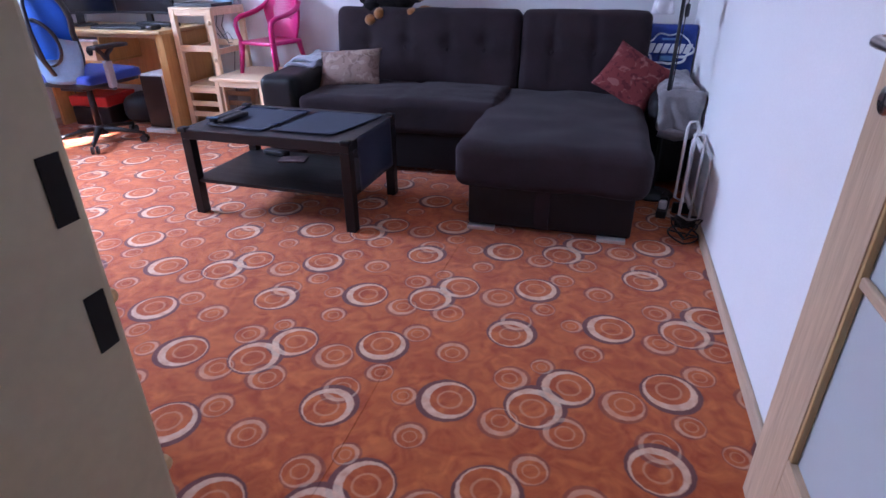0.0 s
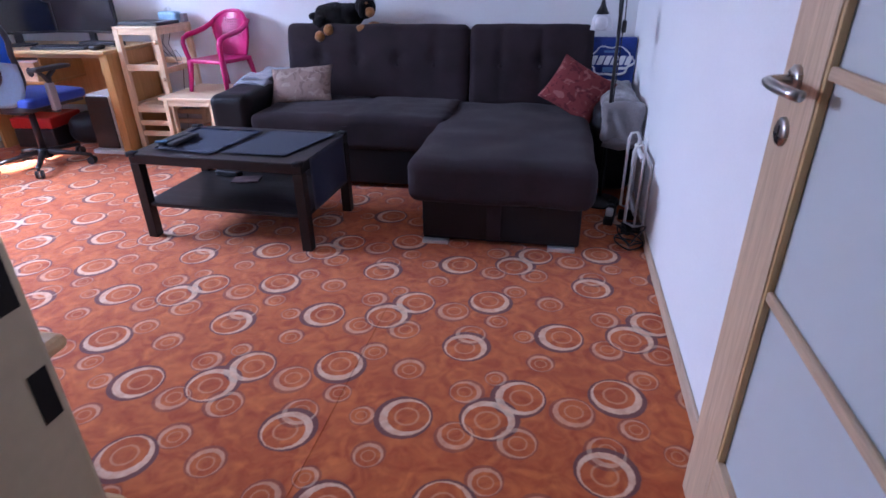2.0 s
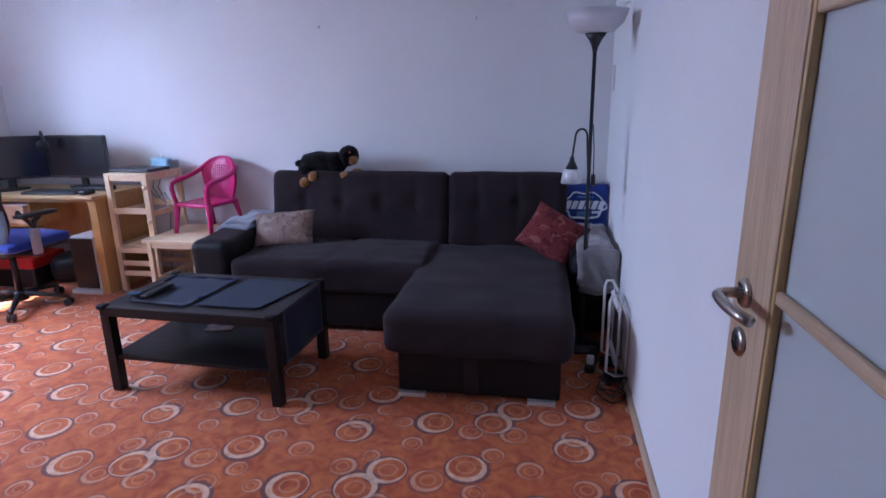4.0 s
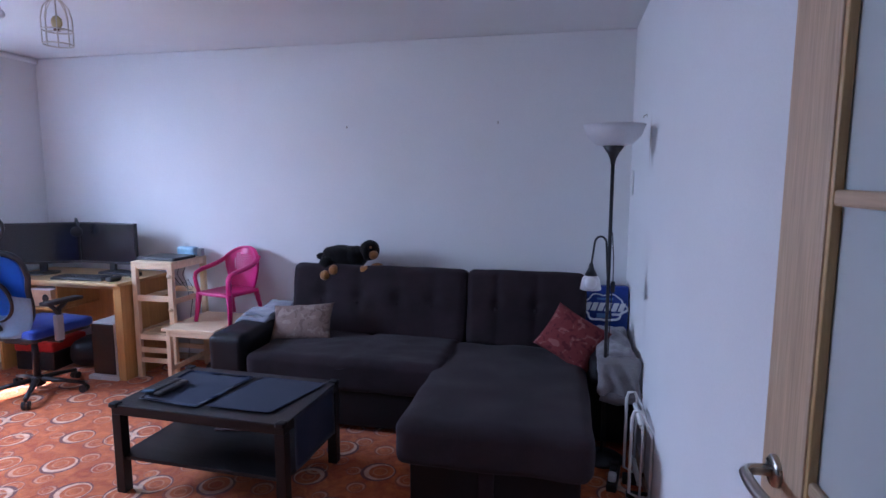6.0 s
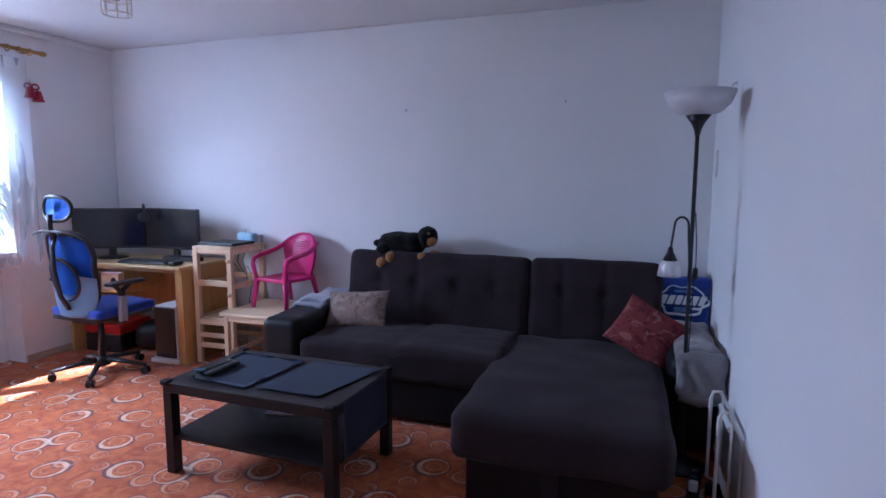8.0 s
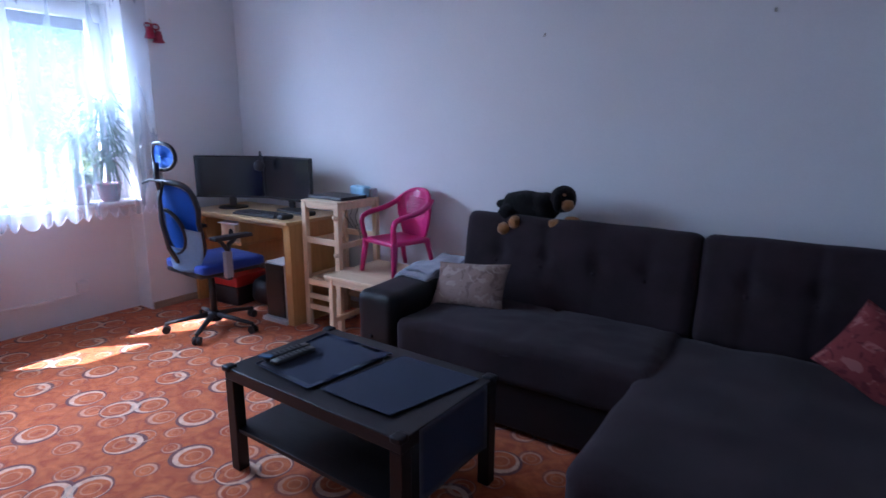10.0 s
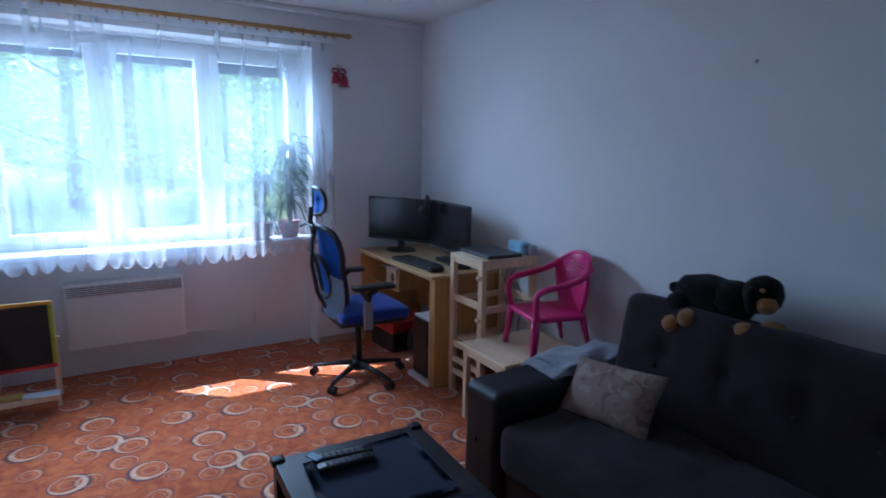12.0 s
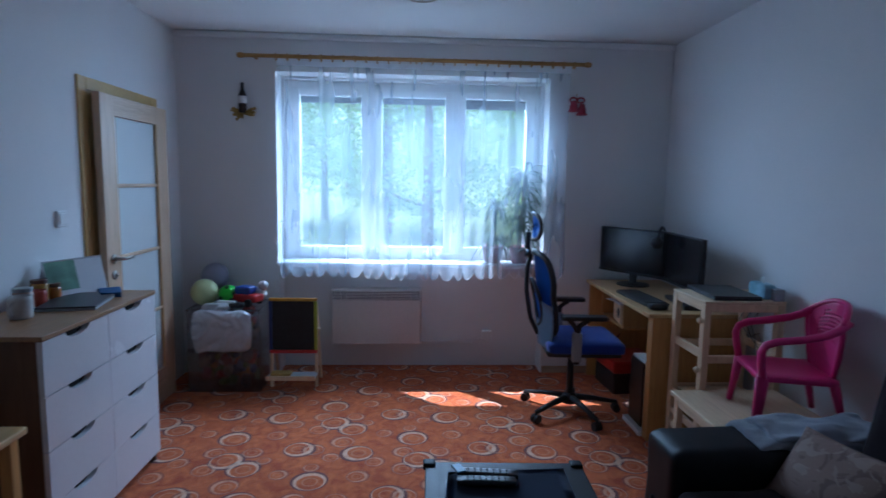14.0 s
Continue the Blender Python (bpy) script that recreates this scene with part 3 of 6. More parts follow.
def handle(parent, x, y, z, side, sy, deep=1.0):
    """Lever handle on a round rose; side is +1 or -1 along the leaf's normal, sy the way the lever points."""
    h = part("handle", lathe([(0.0, 0), (0.026, 0), (0.026, 0.006), (0.022, 0.009), (0.0, 0.009)], 28,
                             m=pose(x, y, z, 0, 90 * side, 0)), M_STEEL, parent, "brushed steel lever handle", True)
    pts = [(x + side * deep * a, y + sy * b, z - c) for a, b, c in ((0.008, 0, 0), (0.030, 0, 0), (0.042, 0.004, 0), (0.051, 0.016, 0), (0.053, 0.04, 0),
                                                                   (0.051, 0.075, 0.001), (0.045, 0.105, 0.002), (0.037, 0.128, 0.003))]
    part("lever", tube(pts, 0.0095, 14), M_STEEL, h, smooth=True)
    k = part("key_rose", lathe([(0.0, 0), (0.026, 0), (0.026, 0.005), (0.022, 0.008), (0.0, 0.008)], 28,
                               m=pose(x, y, z - 0.09, 0, 90 * side, 0)), M_STEEL, parent, "round steel key rose", True)
    a, b = sorted((x + side * 0.0075, x + side * 0.0085))
    part("keyhole", box(a, y - 0.0035, z - 0.101, b, y + 0.0035, z - 0.079), M_DARK, k)


def door_leaf(name, width, rows_z, label, H=1.97, grip=1.05, stile=0.135):
    """A glazed leaf in its own frame: hinge at the origin, the leaf along +y, its faces at x = -0.04 and 0."""
    d = thing(name, 0, 0, 0, 0, label, "door", kind="structure")
    s, t = stile, 0.04
    part("stile", box(-t, 0, 0.008, 0, s, H, bevel=0.002), M_OAK, d)
    part("stile", box(-t, width - s, 0.008, 0, width, H, bevel=0.002), M_OAK, d)
    part("rail", box(-t, s + 0.0005, H - 0.11, 0, width - s - 0.0005, H, bevel=0.002), M_OAKX, d)
    part("rail", box(-t, s + 0.0005, 0.008, 0, width - s - 0.0005, rows_z[0] - 0.01, bevel=0.002), M_OAKX, d)
    zs = [rows_z[0] - 0.01, *rows_z[1:], H - 0.11]
    for a, b in zip(zs, zs[1:]):
        part("pane", box(-0.024, s - 0.006, a, -0.018, width - s + 0.006, b - 0.002), M_FROST, d, "frosted glass pane")
    for z in rows_z[1:]:
        for x in (-0.024, -0.018):
            a, b = sorted((x, x + (-0.012 if x < -0.02 else 0.012)))
            part("muntin", box(a, s + 0.001, z - 0.011, b, width - s - 0.001, z + 0.011, bevel=0.004), M_OAKX, d)
    for y0, y1 in ((s, s + 0.012), (width - s - 0.012, width - s)):
        for a, b in ((-0.038, -0.0245), (-0.0175, -0.002)):
            part("glazing_bead", box(a, y0 + 0.0005, zs[0], b, y1 - 0.0005, zs[-1], bevel=0.002), M_BEAD, d, "golden wood glazing bead")
    handle(d, -t, width - 0.062, grip, -1, -1)
    handle(d, 0, width - 0.062, grip, 1, -1, 0.7)
    return d


ROWS_Z = (0.28, 0.695, 1.095, 1.51)
d1 = door_leaf("door_1", 0.83, ROWS_Z, "open light oak door with frosted glass panes", 1.97, 1.067, 0.155)
d1.matrix_world = pose(1.003, YF + 0.024, 0, 0, 0, 0.9)
d2 = door_leaf("door_2", 0.755, (0.24, 0.63, 1.02, 1.42), "closed light oak door with frosted glass panes", 1.91, 1.02)
d2.matrix_world = pose(L0 + 0.01, YL + 0.055, 0, 0, 0, -91.5)
f2 = door_frame("door_frame_2", L0, L1, LZ, YL - T - 0.012, YL + 0.012, M_FRAME2)
part("stop", box(L1 - 0.075, YL - 0.03, 0, L1 - 0.019, YL + 0.010, LZ - 0.019, bevel=0.004), M_FRAME2, f2)

# ---- window ----
M_BLIND = surface("dark_grey_blind", (0.055, 0.06, 0.07), 0.6, vary=0.1)
win = thing("window_1", XN - 0.10, 0, 0, 0, "white plastic three-part window with roller blinds up", "window", kind="structure")
xo, xi = -0.035, 0.035
part("frame_post", box(xo, WY0, WZ0, xi, WY0 + 0.06, WZ1, bevel=0.006), M_WHITE, win)
part("frame_post", box(xo, WY1 - 0.06, WZ0, xi, WY1, WZ1, bevel=0.006), M_WHITE, win)
part("frame_rail", box(xo, WY0 + 0.0605, WZ1 - 0.06, xi, WY1 - 0.0605, WZ1, bevel=0.006), M_WHITE, win)
part("frame_rail", box(xo, WY0 + 0.0605, WZ0, xi, WY1 - 0.0605, WZ0 + 0.05, bevel=0.006), M_WHITE, win)
fields = ((WY0 + 0.06, 3.78), (3.84, 4.43), (4.49, WY1 - 0.06))
for a, b in ((3.78, 3.84), (4.43, 4.49)):
    part("mullion", box(xo, a + 0.0005, WZ0 + 0.0505, xi, b - 0.0005, WZ1 - 0.0605, bevel=0.006), M_WHITE, win)
for k, (a, b) in enumerate(fields):
    z0, z1, w = WZ0 + 0.052, WZ1 - 0.062, 0.05
    s = part("sash", box(xi - 0.02, a - 0.008, z0, xi + 0.03, a + w, z1, bevel=0.008), M_WHITE, win)
    box_bm = box(xi - 0.02, b - w, z0, xi + 0.03, b + 0.008, z1, bevel=0.008)
    box(xi - 0.02, a + w, z0, xi + 0.03, b - w, z0 + w, bevel=0.004, bm=box_bm)
    box(xi - 0.02, a + w, z1 - w, xi + 0.03, b - w, z1, bevel=0.004, bm=box_bm)
    part("sash_frame", box_bm, M_WHITE, s)
    p = part("pane", box(0.008, a + w - 0.005, z0 + w - 0.005, 0.012, b - w + 0.005, z1 - w + 0.005), M_GLASS, s)
    p.visible_shadow = False
    blind_z = z1 - w - (0.05 if k < 2 else 0.075)
    part("blind", box(0.018, a + w + 0.004, blind_z, 0.032, b - w - 0.004, z1 - w - 0.002, bevel=0.003), M_BLIND, s, "rolled-up dark grey blind")
    if k == 1:
        part("window_handle", tube([(xi + 0.03, a + 0.03, 1.50), (xi + 0.065, a + 0.03, 1.50), (xi + 0.068, a + 0.03, 1.48), (xi + 0.062, a + 0.03, 1.37)], 0.009, 10), M_WHITE, s)
part("sill", box(0.036, WY0 - 0.03, WZ0 - 0.025, XW - XN + 0.13, WY1 + 0.03, WZ0 + 0.004, bevel=0.008), M_LACQ, win, "white window sill")

# ---- outside ----
M_GRASS = surface("grass", (0.24, 0.29, 0.11), 0.9, vary=0.3, grain=4, stain=0.4, bump=0.3)
M_LEAF = surface("tree_leaves", (0.12, 0.22, 0.05), 0.6, vary=0.35, grain=3, stain=0.6, bump=0.0, per_object=0.25)
nt = M_LEAF.node_tree
tl, mx = nt.nodes.new("ShaderNodeBsdfTranslucent"), nt.nodes.new("ShaderNodeMixShader")
tl.inputs[0].default_value = (0.42, 0.62, 0.16, 1)
mx.inputs[0].default_value = 0.5
link(nt, nt.nodes["Principled BSDF"].outputs[0], mx.inputs[1])
link(nt, tl.outputs[0], mx.inputs[2])
link(nt, mx.outputs[0], nt.nodes["Material Output"].inputs[0])
M_BARK = surface("bark", (0.16, 0.11, 0.075), 0.9, vary=0.3, grain=30, stain=5, bump=0.5, stretch=(1, 1, 0.2))
bm = bmesh.new()
bmesh.ops.create_grid(bm, x_segments=60, y_segments=60, size=400)
for v in bm.verts:
    dist = max(0.0, -v.co.x - 20)
    v.co.z = -0.9 + min(dist * 0.16, 12) + 0.4 * noise.noise(v.co * 0.05)
setting("ground", bm, M_GRASS, "green grass slope outside the window", "ground")


def tree(x, y, h, seed, spread):
    rnd = random.Random(seed)
    base = -1.0 + max(0.0, -x - 20) * 0.16
    t = thing("tree", x, y, base, rnd.uniform(0, 360), "tall leafy green tree on the slope", "tree", "trees outside the window")
    trunk = tube([(0.25 * noise.noise(Vector((seed, i, 0))), 0.25 * noise.noise(Vector((i, seed, 3))), h * i / 7) for i in range(8)], 0.16 * h / 8, 9, r_end=0.03)
    tips = []
    for i in range(11):
        z = h * rnd.uniform(0.2, 0.95)
        a = rnd.uniform(0, 2 * math.pi)
        l = spread * (1.15 - z / h) * rnd.uniform(0.7, 1.2)
        tip = Vector((l * math.cos(a), l * math.sin(a), z + 0.35 * l))
        tube([(0, 0, z), tuple(tip * 0.5 + Vector((0, 0, z * 0.5 - 0.05 * l))), tuple(tip)], 0.05 * h / 8, 6, r_end=0.012, bm=trunk)
        tips += [tip, tip * 0.62 + Vector((0, 0, z * 0.36))]
    part("trunk", trunk, M_BARK, t)
    tips.append(Vector((0, 0, h)))
    verts, faces = [], []
    for c in tips:
        for _ in range(760):
            p = c + Vector([rnd.gauss(0, 0.34 * spread * s) for s in (1, 1, 0.75)])
            u = Vector([rnd.uniform(-1, 1) for _ in range(3)]).normalized()
            w = u.orthogonal().normalized()
            s = rnd.uniform(0.03, 0.075)
            k = len(verts)
            verts += [p - u * s, p + w * s * 0.5, p + u * s, p - w * s * 0.5]
            faces.append((k, k + 1, k + 2, k + 3))
    me = bpy.data.meshes.new("crown")
    me.from_pydata([tuple(v) for v in verts], [], faces)
    me.materials.append(M_LEAF)
    ob = new("crown", me)
    ob.parent = t


for k, (x, y, h, s) in enumerate(((-12, 1.0, 8, 1.7), (-14, 4.5, 9, 2.0), (-12.5, 7.6, 8.5, 1.8), (-19, -1.5, 11, 2.4), (-20, 3.2, 12, 2.5), (-19, 8.4, 11, 2.4),
                                  (-24, 12.5, 12, 2.6), (-26, 5.8, 13, 2.7), (-25, -5, 12, 2.6), (-30, 0.8, 14, 2.8), (-31, 9.6, 14, 2.9), (-33, 16, 14, 2.9), (-16, 10.5, 7, 1.9), (-16.5, -4, 8, 2.0), (-22, 6.0, 9, 2.4), (-23, 0.5, 9, 2.4))):
    tree(x, y, h, 11 + k, s)

# ---- curtain and its pole ----
rail = thing("curtain_rail", XW + 0.10, 0, 2.335, 0, "golden wooden curtain rail with rings on brackets", "curtain rail")
M_GOLDW = wood("golden_wood_rail", (0.50, 0.28, 0.08), (0.36, 0.19, 0.05), "y", 0.35)
part("pole", rod((0, 2.93, 0), (0, 5.375, 0), 0.014), M_GOLDW, rail, smooth=True)
for y in (2.915, 5.39):
    part("finial", lathe([(0.0, -0.03), (0.014, -0.025), (0.021, 0), (0.014, 0.025), (0.0, 0.03)], 16, m=pose(0, y, 0, 90)), M_GOLDW, rail, smooth=True)
for y in (3.0, 4.15, 5.31):
    part("bracket", rod((-0.098, y, 0.0), (-0.012, y, 0.0), 0.010), M_GOLDW, rail)
ring_me = None
for i in range(28):
    y = 3.16 + i * 0.079
    if ring_me is None:
        r = part("ring", tube(arc((0, 0, 0), 0.024, 0, 345, 16, "xz"), 0.0042, 6, closed=True), M_GOLDW, rail)
        ring_me = r.data
    else:
        r = new("ring", ring_me)
        r.parent = rail
    r.location = (0, y, -0.007)
cur = thing("curtain", XW + 0.10, 0, 0, 0, "white sheer net curtain with a scalloped hem", "curtain")


def drape(u, v):
    y = 3.165 + 2.11 * u
    fold = math.sin(u * 2 * math.pi * 21 + 1.3 * math.sin(u * 17)) * (0.004 + 0.008 * v)
    fold += 0.008 * math.sin(u * 31 + 2 * v)
    # rounded scallops along the hem
    lobe = abs(math.sin(u * math.pi * 25)) ** 0.6
    zb = 0.815 - 0.065 * lobe + 0.012 * math.sin(u * 9)
    return Vector((fold, y + 0.012 * math.sin(u * 60 + 3 * v), 2.305 + (zb - 2.305) * v))


part("net", sheet(drape, 400, 22), M_SHEER, cur, smooth=True)
M_HEM = surface("white_hem_thread", (0.85, 0.87, 0.9), 0.8, vary=0.03, bump=0.0)
part("hem", tube([drape(i / 400, 0.999) for i in range(401)], 0.0025, 5), M_HEM, cur, "white hem cord")
part("heading_tape", sheet(lambda u, v: drape(u, 0.0) + Vector((0.004, 0, -0.035 * v)), 200, 1, 0.001), M_HEM, cur)

# ---- heater, socket, cable duct ----
h = thing("wall_heater", XN, 3.51, 0.20, 0, "white flat electric wall heater with a grille", "heater")
part("body", box(0.0, 0, 0, 0.115, 0.70, 0.44, bevel=0.012), M_METALW, h)
part("grille_recess", box(0.1146, 0.015, 0.355, 0.1162, 0.685, 0.428), M_BLIND, h)
for i in range(14):
    part("grille_bar", box(0.1150, 0.025 + i * 0.049, 0.352, 0.1180, 0.029 + i * 0.049, 0.431), M_METALW, h)
for k in range(6):
    part("grille_slat", box(0.1165, 0.014, 0.358 + k * 0.0125, 0.1205, 0.686, 0.363 + k * 0.0125), M_METALW, h)
duct = thing("cable_duct", XN, 4.215, 0.185, 0, "white plastic cable duct on the wall", "cable duct")
part("channel", box(0.001, 0, 0, 0.022, 0.55, 0.022, bevel=0.003), M_WHITE, duct)
so = thing("wall_socket", XN, 4.70, 0.21, 0, "white square wall socket above the duct", "socket")
part("plate", box(0.001, 0, 0, 0.03, 0.08, 0.085, bevel=0.008), M_WHITE, so)
part("insert", lathe([(0.0, 0), (0.024, 0), (0.026, 0.006), (0.0, 0.0061)], 20, m=pose(0.028, 0.04, 0.043, 0, 90)), M_WHITE, so)

# ---- low black table ----
M_GUARD = surface("smoky_clear_rubber", (0.014, 0.014, 0.016), 0.5, vary=0.2, bump=0.02, spec=0.2)
tb = thing("coffee_table", -1.032, 4.462, 0, -2, "black-brown low coffee table with a shelf", "table")
TX, TY = 0.462, 0.285
part("tabletop", box(-TX, -TY, 0.40, TX, TY, 0.45, bevel=0.004), M_BLACKT, tb)
for sx in (-1, 1):
    for sy in (-1, 1):
        x, y = sx * (TX - 0.025), sy * (TY - 0.025)
        part("leg", box(x - 0.025, y - 0.025, 0, x + 0.025, y + 0.025, 0.3995, bevel=0.003), M_BLACKT, tb)
        g = part("corner_guard", soft(x - 0.026 + 0.008 * sx, y - 0.026 + 0.008 * sy, 0.434, x + 0.020 + 0.008 * sx, y + 0.020 + 0.008 * sy, 0.459, cuts=4), M_GUARD, tb, "clear dark corner guard", True)
part("shelf", box(-TX + 0.01, -TY + 0.012, 0.172, TX - 0.01, TY - 0.012, 0.19, bevel=0.002), M_BLACKT, tb)


def cloth_piece(name, pts, z, label, seed):
    """A thin felt mat whose corners lie at pts."""
    t = thing(name, 0, 0, z, 0, label, "placemat", "mats on the low table")
    a, b, c, d = [Vector((*p, 0)) for p in pts]

    def f(u, v):
        p = (a * (1 - u) + b * u) * (1 - v) + (d * (1 - u) + c * u) * v
        return p + Vector((0, 0, 0.001 + 0.002 * (noise.noise(p * 6 + Vector((seed, 0, 0))) + 0.6) * (abs(u - 0.5) + abs(v - 0.5))))
    part("felt", sheet(f, 12, 12, 0.003), M_NAVY, t, smooth=True)
    rim = [f(i / 12, 0) for i in range(12)] + [f(1, i / 12) for i in range(12)] + [f(1 - i / 12, 1) for i in range(12)] + [f(0, 1 - i / 12) for i in range(12)]
    part("stitched_edge", tube([v + Vector((0, 0, 0.0012)) for v in rim], 0.0011, 5, closed=True), M_NAVY, t, "stitched navy edge", True)
    return t


cloth_piece("placemat", ((-1.41, 4.27), (-1.07, 4.235), (-1.02, 4.665), (-1.43, 4.685)), 0.455, "navy felt placemat lying on the low table", 1)
cloth_piece("placemat", ((-1.035, 4.262), (-0.70, 4.25), (-0.60, 4.66), (-0.97, 4.675)), 0.4555, "navy felt placemat beside another on the low table", 5)
dr = thing("draped_cloth", -0.568, 4.446, 0, -2, "navy cloth hanging over the table end", "cloth")
part("cloth", sheet(lambda u, v: Vector((0.004 + 0.006 * math.sin(u * 7) * v, -0.205 + 0.41 * u, 0.452 - 0.26 * v)), 14, 10, 0.003), M_NAVY, dr, smooth=True)


M_KEY = surface("dark_grey_rubber", (0.03, 0.03, 0.033), 0.6, vary=0.1, bump=0.0)


def remote(x, y, z, rz, l, w, label):
    r = thing("remote_control", x, y, z, rz, label, "remote control", "remote controls on the low table")
    part("body", soft(-w / 2, -l / 2, 0, w / 2, l / 2, 0.02, round_=5, cuts=5), M_BLACK, r, smooth=True)
    for i in range(7):
        for j in (-1, 0, 1):
            part("button", lathe([(0.0, 0), (0.0045, 0), (0.004, 0.002), (0.0, 0.0022)], 8, m=pose(j * w * 0.26, -l * 0.32 + i * l * 0.105, 0.0195)), M_KEY, r)


remote(-1.325, 4.395, 0.462, -4, 0.20, 0.042, "black remote control with grey buttons on a mat")
remote(-1.375, 4.405, 0.462, -7, 0.21, 0.040, "slim black remote control beside another")
pk = thing("paper_packet", -1.385, 4.305, 0.483, 20, "small blue and white paper packet on the remotes", "packet")
part("packet", box(-0.028, -0.016, 0, 0.028, 0.016, 0.006, bevel=0.002), surface("blue_print", (0.05, 0.13, 0.24), 0.4, vary=0.3, grain=30), pk)
mg = thing("magazine", -1.13, 4.60, 0.1905, 12, "folded magazine on the table's shelf", "magazine")
part("cover", box(-0.075, -0.05, 0, 0.075, 0.05, 0.008, bevel=0.002), surface("printed_paper", (0.16, 0.10, 0.10), 0.5, vary=0.4, grain=25, stain=9), mg)
cs = thing("glasses_case", -1.27, 4.66, 0.1905, -10, "dark glasses case on the table's shelf", "case")
part("case", soft(-0.08, -0.025, 0, 0.08, 0.025, 0.032, cuts=5), M_LEATHER, cs, smooth=True)

# ---- corner sofa ----
so = thing("corner_sofa", 0, 0, 0, 0, "charcoal corner sofa with black leatherette base and arms", "sofa")
part("base", box(-1.31, 5.075, 0.03, -0.072, 6.02, 0.27, bevel=0.012), M_LEATHER, so, "black leatherette base")
part("chaise_base", box(-0.068, 4.375, 0.02, 0.705, 6.02, 0.225, bevel=0.012), M_LEATHER, so, "black leatherette chaise base")
part("pull_strap", box(0.255, 4.362, 0.028, 0.325, 4.3745, 0.222, bevel=0.002), M_SOFA, so, "grey pull strap")
for x in (-0.02, 0.60):
    part("foot", box(x - 0.045, 4.350, 0.0, x + 0.085, 4.40, 0.019, bevel=0.003), M_ALU, so, "flat chrome foot")
for x, y in ((-1.22, 5.13), (-1.22, 5.95), (0.60, 5.95)):
    part("foot", box(x - 0.04, y - 0.02, 0.0, x + 0.04, y + 0.02, 0.03, bevel=0.003), M_CHROME, so)
bm = soft(-1.315, 5.035, 0.25, -0.06, 5.66, 0.455, round_=6.5, cuts=31, crown=0.014, wave=0.010, seed=2)
for v in bm.verts:
    if v.co.z > 0.4:
        v.co.z -= 0.014 * math.exp(-((v.co.x + 0.68 + 0.02 * math.sin(v.co.y * 9)) / 0.018) ** 2)
        v.co.z += 0.006 * noise.noise(v.co * 16)
part("seat_cushion", bm, M_SOFA, so, smooth=True)
part("chaise_cushion", soft(-0.14, 4.33, 0.215, 0.755, 5.66, 0.435, round_=6.0, cuts=27, crown=0.016, wave=0.011, seed=7), M_SOFA, so, smooth=True)


def back_cushion(x0, x1, seed, buttons):
    bm = soft(x0, -0.11, -0.02, x1, 0.11, 0.505, round_=6.5, cuts=41, wave=0.006, seed=seed)
    for v in bm.verts:
        for bx in buttons:
            for bz in (0.29,):
                d = math.hypot(v.co.x - bx, v.co.z - bz)
                if v.co.y < 0:
                    v.co.y += 0.020 * math.exp(-(d / 0.045) ** 2)
            if v.co.y < 0:
                v.co.y += 0.013 * math.exp(-((v.co.x - bx) / 0.018) ** 2) * (0.35 + v.co.z)
    bmesh.ops.transform(bm, matrix=pose(0, 5.755, 0.40, -12, 0, 0), verts=bm.verts[:])
    return bm


part("back_cushion", back_cushion(-1.33, -0.045, 3, (-1.08, -0.81, -0.52, -0.27)), M_SOFA, so, smooth=True)
part("back_cushion", back_cushion(-0.04, 0.755, 9, (0.17, 0.43)), M_SOFA, so, smooth=True)
for bx in (-1.08, -0.81, -0.52, -0.27, 0.17, 0.43):
    part("button", ball(bx, 5.655, 0.665, 0.012, 0.008, 0.012, sub=2), M_SOFA, so)
part("back_frame", box(-1.30, 5.90, 0.03, 0.75, 6.04, 0.80, bevel=0.03), M_LEATHER, so)
part("armrest", soft(-1.575, 5.04, 0.03, -1.32, 6.0, 0.56, round_=8, cuts=19, crown=0.012, wave=0.006, seed=4), M_LEATHER, so, "black leatherette armrest", True)
part("armrest", soft(0.765, 5.14, 0.03, 1.012, 6.0, 0.53, round_=5.5, cuts=13, crown=0.01, wave=0.006, seed=6), M_LEATHER, so, "black leatherette armrest", True)
part("tuft_button", ball(-1.47, 5.036, 0.32, 0.013, 0.008, 0.013, sub=2), M_LEATHER, so)

# cushions, cloths, bag, toy dog
c = thing("cushion", -1.125, 5.46, 0.445, 0, "beige floral cushion leaning in the sofa corner", "cushion")
p = part("cover", pillow(0.425, 0.275, 0.12, seed=1), M_BEIGEP, c, smooth=True)
p.matrix_local = pose(-0.01, 0.01, 0.104, -38, -4, 8)
c = thing("cushion", 0.665, 5.40, 0.41, 0, "dark red patterned cushion standing on its corner", "cushion")
p = part("cover", pillow(0.36, 0.31, 0.12, seed=4), M_REDP, c, smooth=True)
p.matrix_local = pose(0, 0, 0.162, -36, 27, -14)
c = thing("folded_cloth", -1.45, 5.55, 0.568, 0, "pale grey-blue cloth folded over the armrest", "cloth")


def folded(x0, y0, x1, y1, h, drop, seed, n=26):
    """A folded cloth lying over a rounded arm: its long edges hang down by drop."""
    bm = soft(x0, y0, 0, x1, y1, h, round_=4, cuts=n)
    w = (x1 - x0) / 2
    for v in bm.verts:
        a = (v.co.x - (x0 + x1) / 2) / w
        v.co.z += -drop * abs(a) ** 3 + 0.012 * math.sin(v.co.y * 23 + 4 * a + seed) * abs(a)
        v.co += 0.010 * noise.noise_vector(v.co * 10 + Vector((seed, 0, 0))) + 0.004 * noise.noise_vector(v.co * 34)
    return bm


